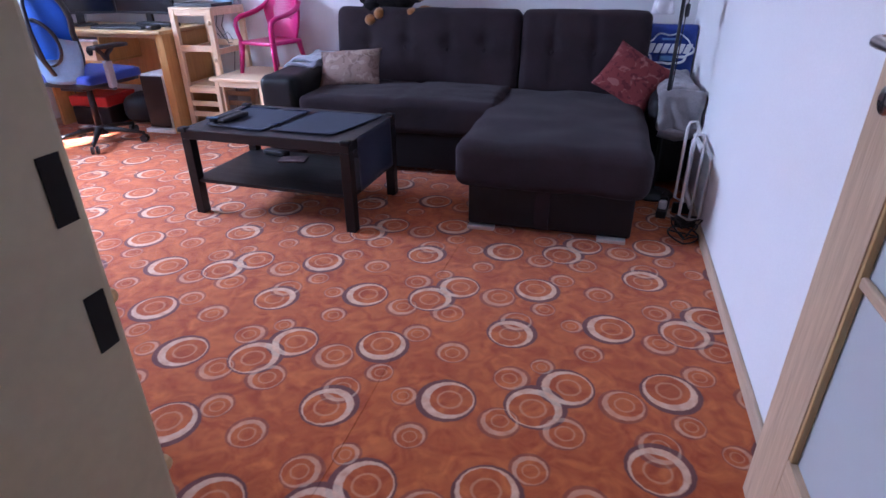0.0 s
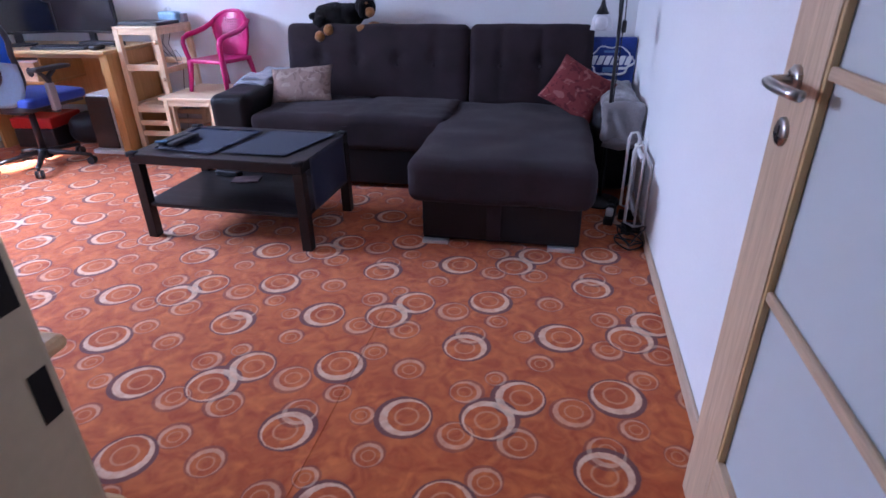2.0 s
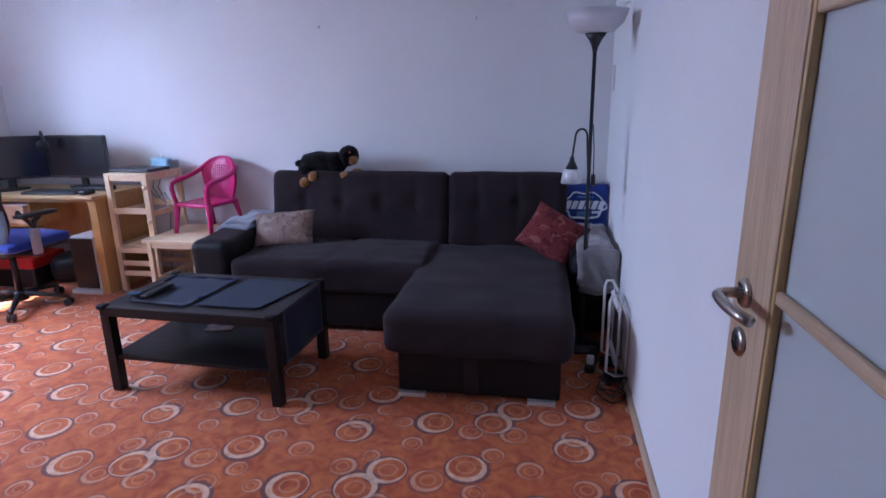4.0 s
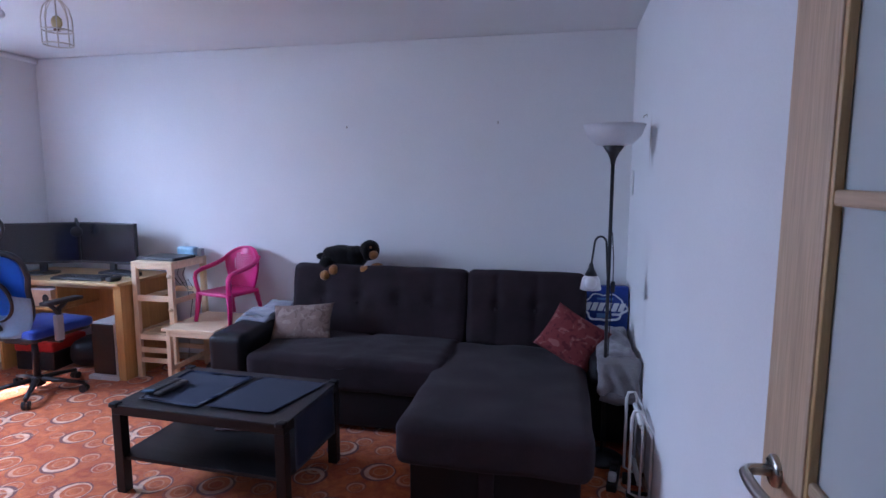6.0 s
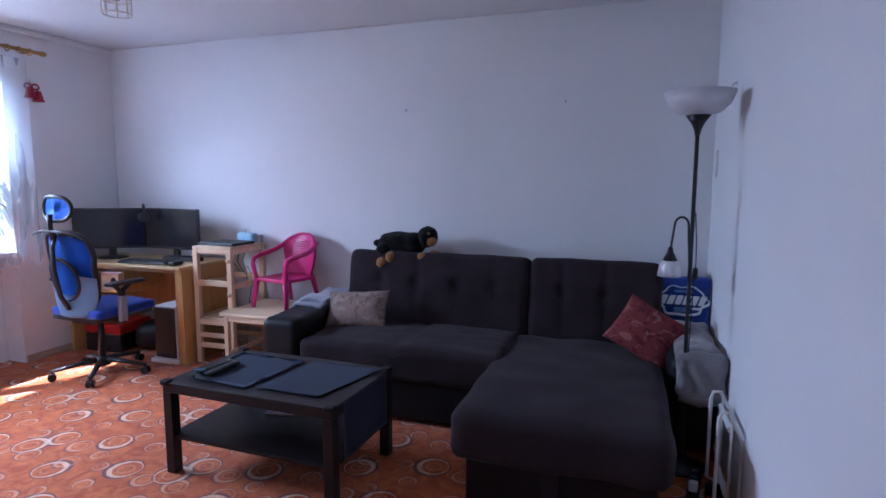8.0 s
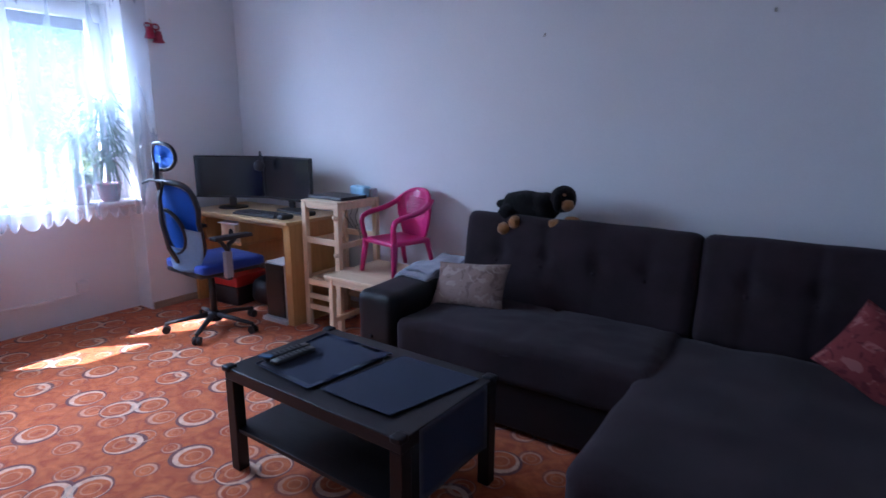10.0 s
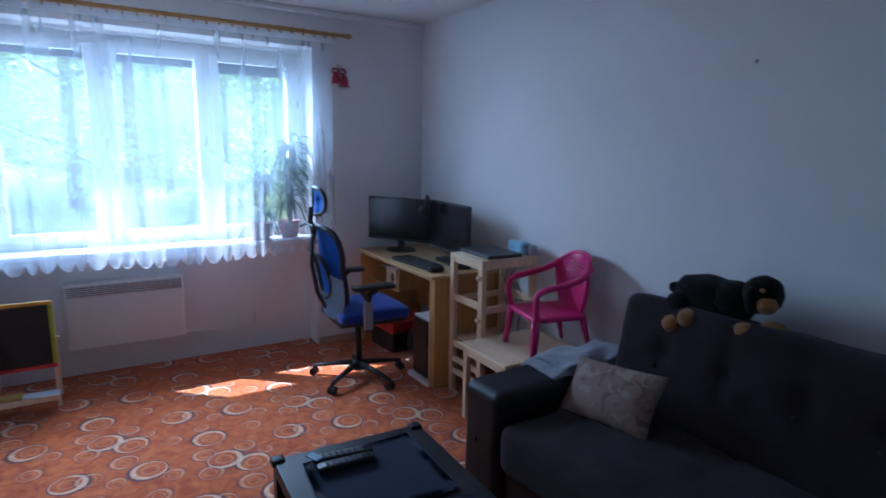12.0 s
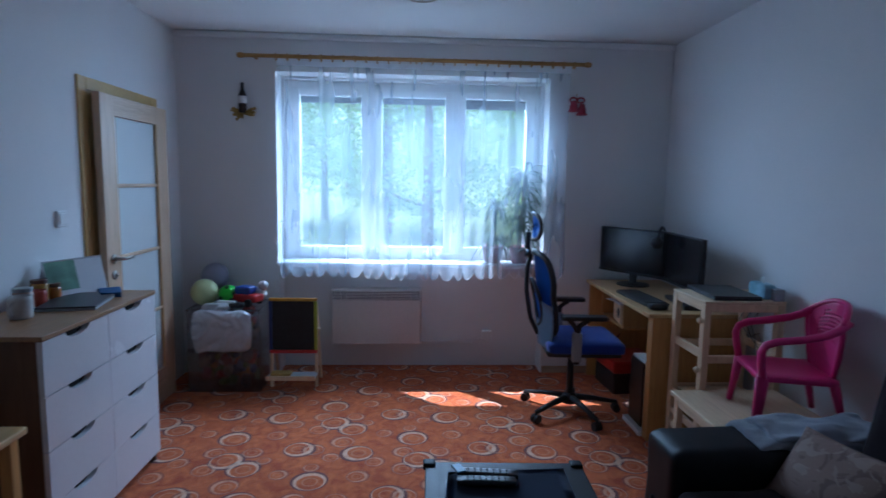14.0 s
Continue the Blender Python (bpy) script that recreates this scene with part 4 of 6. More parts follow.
part("lower_fold", folded(-0.125, -0.20, 0.105, 0.33, 0.022, 0.022, 1), M_CLOTH, c, smooth=True)
u = part("upper_fold", folded(-0.115, -0.15, 0.095, 0.30, 0.020, 0.015, 5), M_CLOTH, c, smooth=True)
u.location = (0.0, 0.01, 0.021)
c = thing("fleece_blanket", 0.90, 5.36, 0.525, 0, "grey fleece blanket folded over the armrest", "blanket")


def crumple(bm, seed, k=1.0):
    for v in bm.verts:
        v.co += k * (0.010 * noise.noise_vector(v.co * 11 + Vector((seed, 0, 0))) + 0.005 * noise.noise_vector(v.co * 30))
        v.co.x += k * 0.006 * math.sin(v.co.z * 26 + v.co.x * 17 + seed)
    return bm


part("top_fold", crumple(folded(-0.105, -0.25, 0.115, 0.36, 0.06, 0.03, 3), 2), M_BLANKET, c, smooth=True)
bm = soft(-0.108, -0.335, -0.165, 0.118, -0.255, 0.055, round_=3.3, cuts=28)
for v in bm.verts:
    v.co.y += 0.014 * math.sin(v.co.x * 58 + 3 * math.sin(v.co.z * 9)) * (0.4 - v.co.z * 2)
    v.co.x += 0.05 * (0.055 - v.co.z) * 0.7
part("front_fold", crumple(bm, 5), M_BLANKET, c, smooth=True)
part("rolled_edge", crumple(tube([(-0.085, -0.30, -0.165), (0.0, -0.315, -0.175), (0.075, -0.31, -0.165), (0.125, -0.30, -0.14)], 0.034, 14), 7), M_BLANKET, c, smooth=True)
bag = thing("tote_bag", 0.872, 5.80, 0.525, 0, "royal blue bag with a white printed emblem", "bag")
M_BAGB = surface("royal_blue_bag", (0.006, 0.035, 0.24), 0.5, vary=0.15, grain=80, stain=8, bump=0.1)
M_PRINTW = surface("white_print", (0.70, 0.72, 0.76), 0.6, vary=0.05, bump=0.0)
part("sack", soft(-0.155, -0.03, 0, 0.15, 0.035, 0.305, round_=9, cuts=13, wave=0.006, seed=3), M_BAGB, bag, smooth=True)


def blob(a):
    r = 1 + 0.07 * math.cos(6 * a) + 0.04 * math.cos(9 * a + 1)
    return (-0.004 + 0.135 * r * math.cos(a), -0.0385, 0.165 + 0.088 * r * math.sin(a))


em = part("emblem", tube([blob(2 * math.pi * i / 60) for i in range(60)], 0.0075, 6, closed=True, flat=0.5), M_PRINTW, bag, "white wavy emblem outline")
for i in range(6):
    b2 = box(-0.018, -0.003, -0.028, 0.018, 0.003, 0.028, bevel=0.003)
    for v in b2.verts:
        v.co.x = v.co.x * 0.95 + 0.35 * v.co.z
    bmesh.ops.translate(b2, verts=b2.verts[:], vec=(-0.108 + i * 0.043, -0.0385, 0.168))
    part("print_bar", b2, M_PRINTW, em)
M_PRINTB = surface("light_blue_print", (0.10, 0.22, 0.45), 0.6)
part("print_bar", box(-0.05, -0.0415, 0.095, 0.03, -0.036, 0.125, bevel=0.003), M_PRINTB, em)
part("print_bar", box(0.045, -0.0415, 0.112, 0.095, -0.036, 0.128, bevel=0.003), M_PRINTW, em)
part("print_bar", box(-0.05, -0.0415, 0.215, 0.05, -0.036, 0.228, bevel=0.003), M_PRINTB, em)

# toy dog: one mesh, lying along the top of the backrest
bm = ball(-0.05, 0, 0.10, 0.20, 0.095, 0.098, rough=0.13)
ball(0.06, 0, 0.11, 0.13, 0.09, 0.085, rough=0.1, bm=bm)
ball(0.205, -0.01, 0.165, 0.085, 0.075, 0.078, rough=0.08, bm=bm)
ball(0.20, -0.085, 0.15, 0.03, 0.02, 0.055, rough=0.1, bm=bm)
ball(0.19, 0.065, 0.15, 0.03, 0.02, 0.055, rough=0.1, bm=bm)
ball(-0.255, 0.02, 0.10, 0.055, 0.022, 0.03, rough=0.1, bm=bm)
ball(-0.16, -0.075, 0.055, 0.075, 0.05, 0.06, rough=0.1, bm=bm)
n_black = len(bm.faces)
for x, y, z, rx, ry, rz in ((-0.15, -0.125, -0.022, 0.05, 0.05, 0.04), (-0.075, -0.12, 0.018, 0.047, 0.045, 0.042), (0.20, -0.10, 0.028, 0.055, 0.04, 0.032),
                            (0.275, -0.02, 0.04, 0.06, 0.035, 0.03), (0.255, -0.055, 0.135, 0.042, 0.042, 0.035), (0.24, -0.075, 0.195, 0.012, 0.01, 0.008)):
    ball(x, y, z, rx, ry, rz, rough=0.1, bm=bm)
for k, f in enumerate(bm.faces):
    f.material_index = 0 if k < n_black else 1
dog = part("plush_dog", bm, (M_FURB, M_FURT), smooth=True)
dog.matrix_world = pose(-0.955, 5.88, 0.848) @ Matrix.Diagonal((0.84, 0.96, 0.96, 1))
tagged(dog, "black and tan plush dog lying on the sofa back", "plush toy")

# ---- floor lamp ----
lp = thing("floor_lamp", 0.835, 5.055, 0, 0, "black floor lamp with opal bowl and reading arm", "lamp")
part("base", lathe([(0.0, 0), (0.115, 0), (0.115, 0.012), (0.03, 0.03), (0.012, 0.04), (0.0, 0.04)], 32), M_BLACK, lp, smooth=True)
part("pole", rod((0, 0, 0.035), (0, 0, 1.64), 0.0095), M_BLACK, lp, smooth=True)
part("cup", lathe([(0.010, 1.60), (0.016, 1.63), (0.030, 1.66), (0.055, 1.695), (0.050, 1.697), (0.0, 1.66)], 28), M_BLACK, lp, smooth=True)
part("bowl", lathe([(0.045, 1.692), (0.095, 1.705), (0.135, 1.745), (0.155, 1.80), (0.151, 1.80), (0.13, 1.748), (0.092, 1.710), (0.042, 1.697)], 36), M_OPAL, lp, "white opal bowl shade", True)
part("reading_arm", tube([(-0.005, 0, 1.02), (-0.012, 0, 1.12), *arc((-0.046, 0, 1.185), 0.031, 20, 175, 10, ry=0.042), (-0.086, -0.005, 1.11), (-0.09, -0.005, 1.07)], 0.0055, 8), M_BLACK, lp, smooth=True)
part("reading_cup", lathe([(0.009, 1.085), (0.014, 1.06), (0.034, 1.02), (0.0, 1.03)], 20, m=pose(-0.09, -0.005, 0)), M_BLACK, lp, smooth=True)
part("reading_shade", lathe([(0.030, 1.025), (0.046, 1.0), (0.055, 0.945), (0.051, 0.945), (0.042, 0.998), (0.026, 1.02)], 24, m=pose(-0.09, -0.005, 0)), M_OPAL, lp, "white opal reading shade", True)
part("switch", soft(0.012, -0.012, 0.93, 0.035, 0.012, 0.99, cuts=3), M_BLACK, lp)
part("cord", tube([(0.012, 0.006, 1.25), (0.022, 0.008, 1.12), (0.024, 0, 1.0), (0.02, 0.004, 0.92), (0.014, 0.01, 0.6), (0.012, 0.012, 0.3), (0.02, 0.03, 0.06)], 0.003, 6), M_BLACK, lp)

# ---- oil radiator by the wall ----
ra = thing("oil_radiator", 0.972, 4.60, 0, 0, "white ribbed radiator standing by the wall", "radiator")
for i in range(2):
    y = i * 0.24
    f = part("fin", tube([(-0.042, y, 0.075), (-0.042, y, 0.44), (-0.034, y, 0.47), (-0.005, y, 0.475), (0.048, y, 0.36), (0.050, y, 0.33), (0.050, y, 0.06), (0.0, y, 0.055)], 0.0075, 8, closed=True), M_METALW, ra, smooth=True)
    for x, z in ((0.006, 0.45),):
        part("fin_rib", rod((x, y, 0.06), (x, y, z), 0.0055, n=8), M_METALW, f, smooth=True)
for z in (0.12, 0.40):
    part("core", rod((0.003, 0.002, z), (0.003, 0.265, z), 0.012), M_METALW, ra)
for y in (0.03, 0.20):
    part("foot", box(-0.05, y, 0.0, 0.05, y + 0.025, 0.058, bevel=0.006), M_BLACK, ra, "black foot")
cb = thing("power_cable", 0.90, 4.45, 0, 0, "loose loops of black power cable on the floor", "cable")
pts = []
for i in range(70):
    a = i * 0.33
    pts.append((0.045 + (0.05 + 0.02 * math.sin(i * 0.7)) * math.cos(a), 0.03 + 0.06 * math.sin(a), 0.008 + 0.10 * (0.5 + 0.5 * math.sin(i * 0.21)) * (0.3 + 0.7 * abs(math.cos(a)))))
part("cord", tube(pts, 0.004, 6), M_BLACK, cb, smooth=True)
ps = thing("power_strip", 0.88, 4.82, 0, 80, "dark power strip with plugs beside the radiator", "power strip")
part("body", box(-0.11, -0.025, 0.0, 0.11, 0.025, 0.04, bevel=0.006), M_BLACK, ps)
for i in range(3):
    part("plug", soft(-0.09 + i * 0.065, -0.02, 0.04, -0.05 + i * 0.065, 0.02, 0.085, cuts=3), M_BLACK if i else M_WHITE, ps)
# ---- desk corner ----
dk = thing("computer_desk", 0, 0, 0, 0, "beech laminate computer desk with panel sides", "desk")
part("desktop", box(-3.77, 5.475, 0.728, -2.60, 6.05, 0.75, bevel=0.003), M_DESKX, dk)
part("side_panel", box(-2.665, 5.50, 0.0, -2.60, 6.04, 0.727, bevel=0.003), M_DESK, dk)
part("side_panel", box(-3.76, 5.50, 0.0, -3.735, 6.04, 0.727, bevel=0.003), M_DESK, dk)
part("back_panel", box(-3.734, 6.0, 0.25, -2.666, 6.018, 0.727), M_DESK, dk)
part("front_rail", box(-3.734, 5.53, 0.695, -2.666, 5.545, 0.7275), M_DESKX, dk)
part("drawer_shelf", box(-3.70, 5.58, 0.49, -3.25, 5.98, 0.508, bevel=0.003), M_DESK, dk)
for x in (-3.70, -3.265):
    part("shelf_side", box(x, 5.58, 0.509, x + 0.015, 5.98, 0.694, bevel=0.002), M_DESK, dk)
cx = thing("small_carton", -3.42, 5.66, 0.5085, -8, "light wooden box with a black round mark", "box")
part("carton", box(-0.11, -0.06, 0, 0.11, 0.06, 0.14, bevel=0.003), M_PINEX, cx)
part("round_mark", lathe([(0.0, 0), (0.035, 0), (0.035, 0.003), (0.022, 0.004), (0.0, 0.002)], 24, m=pose(0.05, -0.0605, 0.07, 90)), M_BLACK, cx, "black round mark")
pp = thing("paper_stack", -3.40, 5.64, 0.649, 6, "loose white papers on the small box", "papers")
for k in range(4):
    q = part("sheet", box(-0.10, -0.07, 0, 0.10, 0.06, 0.005, bevel=0.001), M_LACQ, pp)
    q.matrix_local = pose(0.01 * k, -0.008 * k, 0.0052 * k, 0, 0, 7 * k - 9)


def monitor(x, y, rz, w, label):
    m = thing("monitor", x, y, 0.75, rz, label, "monitor", "monitors on the desk")
    h = 0.33
    part("housing", box(-w / 2, 0.004, 0.085, w / 2, 0.034, 0.085 + h, bevel=0.006), M_BLACK, m)
    part("screen", box(-w / 2 + 0.010, 0.0, 0.103, w / 2 - 0.010, 0.006, 0.075 + h), M_SCREEN, m, "dark switched-off screen")
    part("bezel", box(-w / 2, -0.002, 0.085, w / 2, 0.004, 0.102, bevel=0.001), M_BLACK, m)
    part("neck", box(-0.028, 0.034, 0.01, 0.028, 0.060, 0.24, bevel=0.006), M_BLACK, m)
    part("foot", lathe([(0.0, 0), (0.115, 0), (0.112, 0.01), (0.03, 0.018), (0.0, 0.018)], 28, m=pose(0, 0.05, 0)), M_BLACK, m)


monitor(-3.515, 5.705, 30, 0.56, "black widescreen monitor switched off on the desk")
monitor(-3.0, 5.835, -4, 0.56, "black monitor switched off beside another")
kb = thing("keyboard", -3.02, 5.60, 0.75, 3, "black computer keyboard on the desk", "keyboard")
part("tray", box(-0.22, -0.075, 0, 0.22, 0.075, 0.018, bevel=0.005), M_BLACK, kb)
kme = None
for i in range(15):
    for j in range(5):
        if kme is None:
            k = part("key", box(-0.0115, -0.0105, 0, 0.0115, 0.0105, 0.008, bevel=0.002, seg=1), M_BLACK, kb)
            kme = k.data
        else:
            k = new("key", kme)
            k.parent = kb
        k.location = (-0.195 + i * 0.0279, -0.054 + j * 0.027, 0.0175)
ms = thing("computer_mouse", -2.72, 5.575, 0.75, 0, "small black computer mouse on the desk", "mouse")
part("shell", soft(-0.032, -0.055, 0, 0.032, 0.055, 0.036, round_=3.2, cuts=6), M_BLACK, ms, smooth=True)
dv = thing("docking_station", -2.86, 5.80, 0.75, -6, "black docking station at the monitor's foot", "electronics")
part("body", box(-0.17, -0.06, 0, 0.17, 0.05, 0.03, bevel=0.005), M_BLACK, dv)
part("front_strip", box(-0.165, -0.0615, 0.006, 0.165, -0.0602, 0.012), M_CHROME, dv)
hp = thing("headphones", -3.262, 5.82, 1.18, -40, "black headphones hung on a monitor corner", "headphones")
part("band", tube(arc((0, 0, -0.07), 0.075, 5, 175, 14, "xz", ry=0.085), 0.011, 8, flat=0.6), M_BLACK, hp, smooth=True)
for s in (-1, 1):
    part("ear_cup", lathe([(0.0, -0.02), (0.036, -0.02), (0.042, 0), (0.034, 0.016), (0.0, 0.016)], 20, m=pose(s * 0.072, -0.01, -0.085, 0, 90, 0) @ pose(0, 0, 0)), M_BLACK, hp, "black ear cup with a red rim", True)
    part("red_rim", tube(arc((s * 0.062, -0.01, -0.085), 0.032, 0, 345, 16, "yz"), 0.004, 6, closed=True), surface("red_plastic_rim", (0.45, 0.03, 0.02), 0.4), hp)
pc = thing("computer_case", -2.79, 5.72, 0, 0, "white computer case with black front under the desk", "computer")
part("plinth", box(-0.13, -0.24, 0, 0.13, 0.24, 0.03, bevel=0.004), M_WHITE, pc)
part("case", box(-0.10, -0.205, 0.03, 0.10, 0.22, 0.44, bevel=0.006), M_WHITE, pc)
part("front", box(-0.094, -0.219, 0.04, 0.094, -0.2055, 0.428, bevel=0.004), M_BLACK, pc, "black front panel")
rb = thing("storage_crate", -3.50, 5.72, 0, 4, "black crate with a red lid under the desk", "crate")
part("tub", box(-0.17, -0.17, 0, 0.17, 0.17, 0.15, bevel=0.012), M_BLACK, rb)
part("lid", box(-0.175, -0.175, 0.151, 0.175, 0.175, 0.235, bevel=0.012), surface("red_plastic", (0.42, 0.018, 0.012), 0.4, vary=0.08), rb, "red lid")
bp = thing("black_bag", -3.13, 5.78, 0, 10, "black bag slumped under the desk", "bag")
part("sack", soft(-0.17, -0.13, 0, 0.17, 0.13, 0.24, round_=3.5, cuts=9, wave=0.03, seed=5), M_LEATHER, bp, smooth=True)
cd = thing("desk_cables", -3.70, 5.62, 0, 0, "tangle of black cables hanging by the desk", "cable")
for k in range(3):
    part("cord", tube([(0.0 + 0.02 * k, 0.05 * k, 0.35), (-0.04, -0.03 + 0.05 * k, 0.26), (-0.05 + 0.02 * k, 0.02, 0.14), (0.0, 0.06 * k, 0.05), (0.05, 0.03, 0.008), (0.12 + 0.06 * k, 0.0 - 0.04 * k, 0.008)], 0.004, 6), M_BLACK, cd, smooth=True)

# ---- wooden kitchen helper with its step, and what stands on it ----
to = thing("wooden_step_tower", 0, 0, 0, 0, "pale pine step tower folded out with a seat", "step tower")
X0, X1, Y0, Y1, ZT = -2.585, -2.235, 5.60, 6.02, 0.885
for x in (X0, X1 - 0.042):
    for y in (Y0, Y1 - 0.036):
        part("post", box(x, y, 0, x + 0.042, y + 0.036, ZT, bevel=0.004), M_PINE, to)
for z in (0.845, 0.60, 0.30, 0.20, 0.12):
    h = 0.044 if z > 0.25 else 0.038
    part("rail", box(X0 + 0.0425, Y0 + 0.004, z, X1 - 0.0425, Y0 + 0.024, z + h, bevel=0.004), M_PINEX, to)
    part("rail", box(X0 + 0.0425, Y1 - 0.024, z, X1 - 0.0425, Y1 - 0.004, z + h, bevel=0.004), M_PINEX, to)
for z in (0.845, 0.58, 0.32):
    for x in (X0 + 0.004, X1 - 0.024):
        part("side_rail", box(x, Y0 + 0.0365, z, x + 0.02, Y1 - 0.0365, z + 0.04, bevel=0.004), M_PINE, to)
part("top_board", box(X0, Y0 + 0.0, ZT + 0.0005, X1, Y1, ZT + 0.016, bevel=0.004), M_PINEX, to)
part("inner_step", box(X0 + 0.0425, Y0 + 0.0365, 0.335, X1 - 0.0425, Y1 - 0.0365, 0.352, bevel=0.003), M_PINEX, to)
for z in (0.80, 0.545):
    part("knob", ball(X1 - 0.018, Y0 - 0.012, z, 0.017, 0.016, 0.017, sub=2), M_PINE, to, smooth=True)
part("seat_board", box(-2.23, 5.445, 0.425, -1.80, 5.99, 0.447, bevel=0.004), M_PINEX, to)
for x in (-2.20, -1.845):
    for y in (5.455, 5.94):
        part("seat_leg", box(x, y, 0, x + 0.034, y + 0.034, 0.424, bevel=0.004), M_PINE, to)
part("seat_apron", box(-2.165, 5.457, 0.385, -1.846, 5.475, 0.4245, bevel=0.003), M_PINEX, to)
for y0, y1 in ((5.49, 5.94),):
    for x in (-2.192, -1.838):
        part("seat_apron", box(x, y0, 0.375, x + 0.018, y1, 0.4245, bevel=0.003), M_PINE, to)
        part("stretcher", box(x, y0, 0.12, x + 0.018, y1, 0.155, bevel=0.003), M_PINE, to)
lt = thing("laptop", -2.42, 5.79, 0.902, -4, "closed black laptop on the step tower", "laptop")
part("base", box(-0.17, -0.12, 0, 0.17, 0.12, 0.014, bevel=0.004), M_BLACK, lt)
part("lid", box(-0.17, -0.12, 0.0142, 0.17, 0.12, 0.022, bevel=0.003), M_BLACK, lt)
ti = thing("tissue_pack", -2.36, 5.965, 0.902, -6, "pale blue tissue pack on the step tower", "tissues")
M_TISSUE = surface("pale_blue_film", (0.30, 0.52, 0.66), 0.35, vary=0.2, grain=18, stain=9)
part("pack", soft(-0.085, -0.035, 0, 0.085, 0.035, 0.075, cuts=6, wave=0.006, seed=2), M_TISSUE, ti, smooth=True)
part("tissue", sheet(lambda u, v: Vector((-0.03 + 0.06 * u, 0.01 * math.sin(u * 6), 0.072 + 0.035 * v * (1 - 0.5 * abs(u - 0.5)))), 8, 4, 0.001), M_WHITE, ti)
gb = thing("grey_box", -2.27, 5.985, 0.902, 0, "small grey box beside the tissues", "box")
part("carton", box(-0.03, -0.025, 0, 0.03, 0.025, 0.06, bevel=0.003), M_GREYP, gb)
wc = thing("tower_cables", -2.45, 5.85, 0, 0, "thin dark cables looped behind the tower", "cable")
for k in range(3):
    part("cord", tube([(-0.08 + 0.06 * k, 0.16, 0.84), (-0.06 + 0.05 * k, 0.1, 0.75), (0.0 + 0.03 * k, 0.12, 0.66), (0.06, 0.14, 0.70 - 0.08 * k), (0.10, 0.15, 0.62), (0.05, 0.165, 0.42), (0.0, 0.17, 0.008)], 0.003, 5), M_BLACK, wc, smooth=True)
un = thing("shoe_pair", -1.98, 5.75, 0, 20, "dark shoes under the wooden seat", "shoes")
for s in (-1, 1):
    part("shoe", soft(-0.05 + s * 0.06, -0.13, 0, 0.04 + s * 0.06, 0.13, 0.09, round_=3.3, cuts=6, wave=0.01, seed=s), M_LEATHER, un, smooth=True)


def child_chair(x, y, z, rz):
    c = thing("child_chair", x, y, z, rz, "magenta plastic child's armchair on the wooden seat", "chair")
    c.scale = (1.0, 1.04, 0.97)
    part("seat", soft(-0.165, -0.16, 0.205, 0.165, 0.14, 0.238, round_=3.4, cuts=11, crown=-0.008, wave=0.002), M_PINK, c, smooth=True)
    for sx in (-1, 1):
        part("leg", tube([(sx * 0.178, -0.165, 0.0), (sx * 0.165, -0.152, 0.12), (sx * 0.155, -0.142, 0.23)], 0.019, 10, r_end=0.031, flat=0.7), M_PINK, c, smooth=True)
        part("leg", tube([(sx * 0.155, 0.175, 0.0), (sx * 0.146, 0.150, 0.12), (sx * 0.138, 0.125, 0.23)], 0.017, 10, r_end=0.029, flat=0.7), M_PINK, c, smooth=True)
        part("arm", tube([(sx * 0.155, -0.142, 0.215), (sx * 0.165, -0.155, 0.29), (sx * 0.172, -0.160, 0.345), (sx * 0.176, -0.148, 0.378), (sx * 0.180, -0.105, 0.398), (sx * 0.183, -0.02, 0.412),
                          (sx * 0.178, 0.06, 0.432), (sx * 0.168, 0.115, 0.458), (sx * 0.150, 0.155, 0.49)], 0.022, 10, flat=0.7), M_PINK, c, smooth=True)

    def back(u, v):
        a = (u - 0.5) * 2
        half = 0.105 + 0.060 * math.sin(min(1, v * 1.1) * math.pi / 2)
        z = 0.225 + 0.325 * v - 0.075 * abs(a) ** 2.6 * v
        return Vector((a * half, 0.135 + 0.060 * v - 0.065 * a * a * v, z))
    bm = sheet(back, 18, 18)
    holes = [f for f in bm.faces if 0.37 < f.calc_center_median().z < 0.50 and abs(f.calc_center_median().x) < 0.10]
    bmesh.ops.inset_individual(bm, faces=holes, thickness=0.0052)
    bmesh.ops.delete(bm, geom=holes, context="FACES")
    bmesh.ops.solidify(bm, geom=bm.faces[:], thickness=0.007)
    part("backrest", bm, M_PINK, c, "perforated magenta backrest", True)
    part("top_rim", tube([back(i / 18, 1.0) for i in range(19)], 0.013, 10), M_PINK, c, smooth=True)
    for u in (0.0, 1.0):
        part("side_rim", tube([back(u, i / 10) for i in range(11)], 0.011, 8), M_PINK, c, smooth=True)


child_chair(-1.90, 5.81, 0.447, -14)

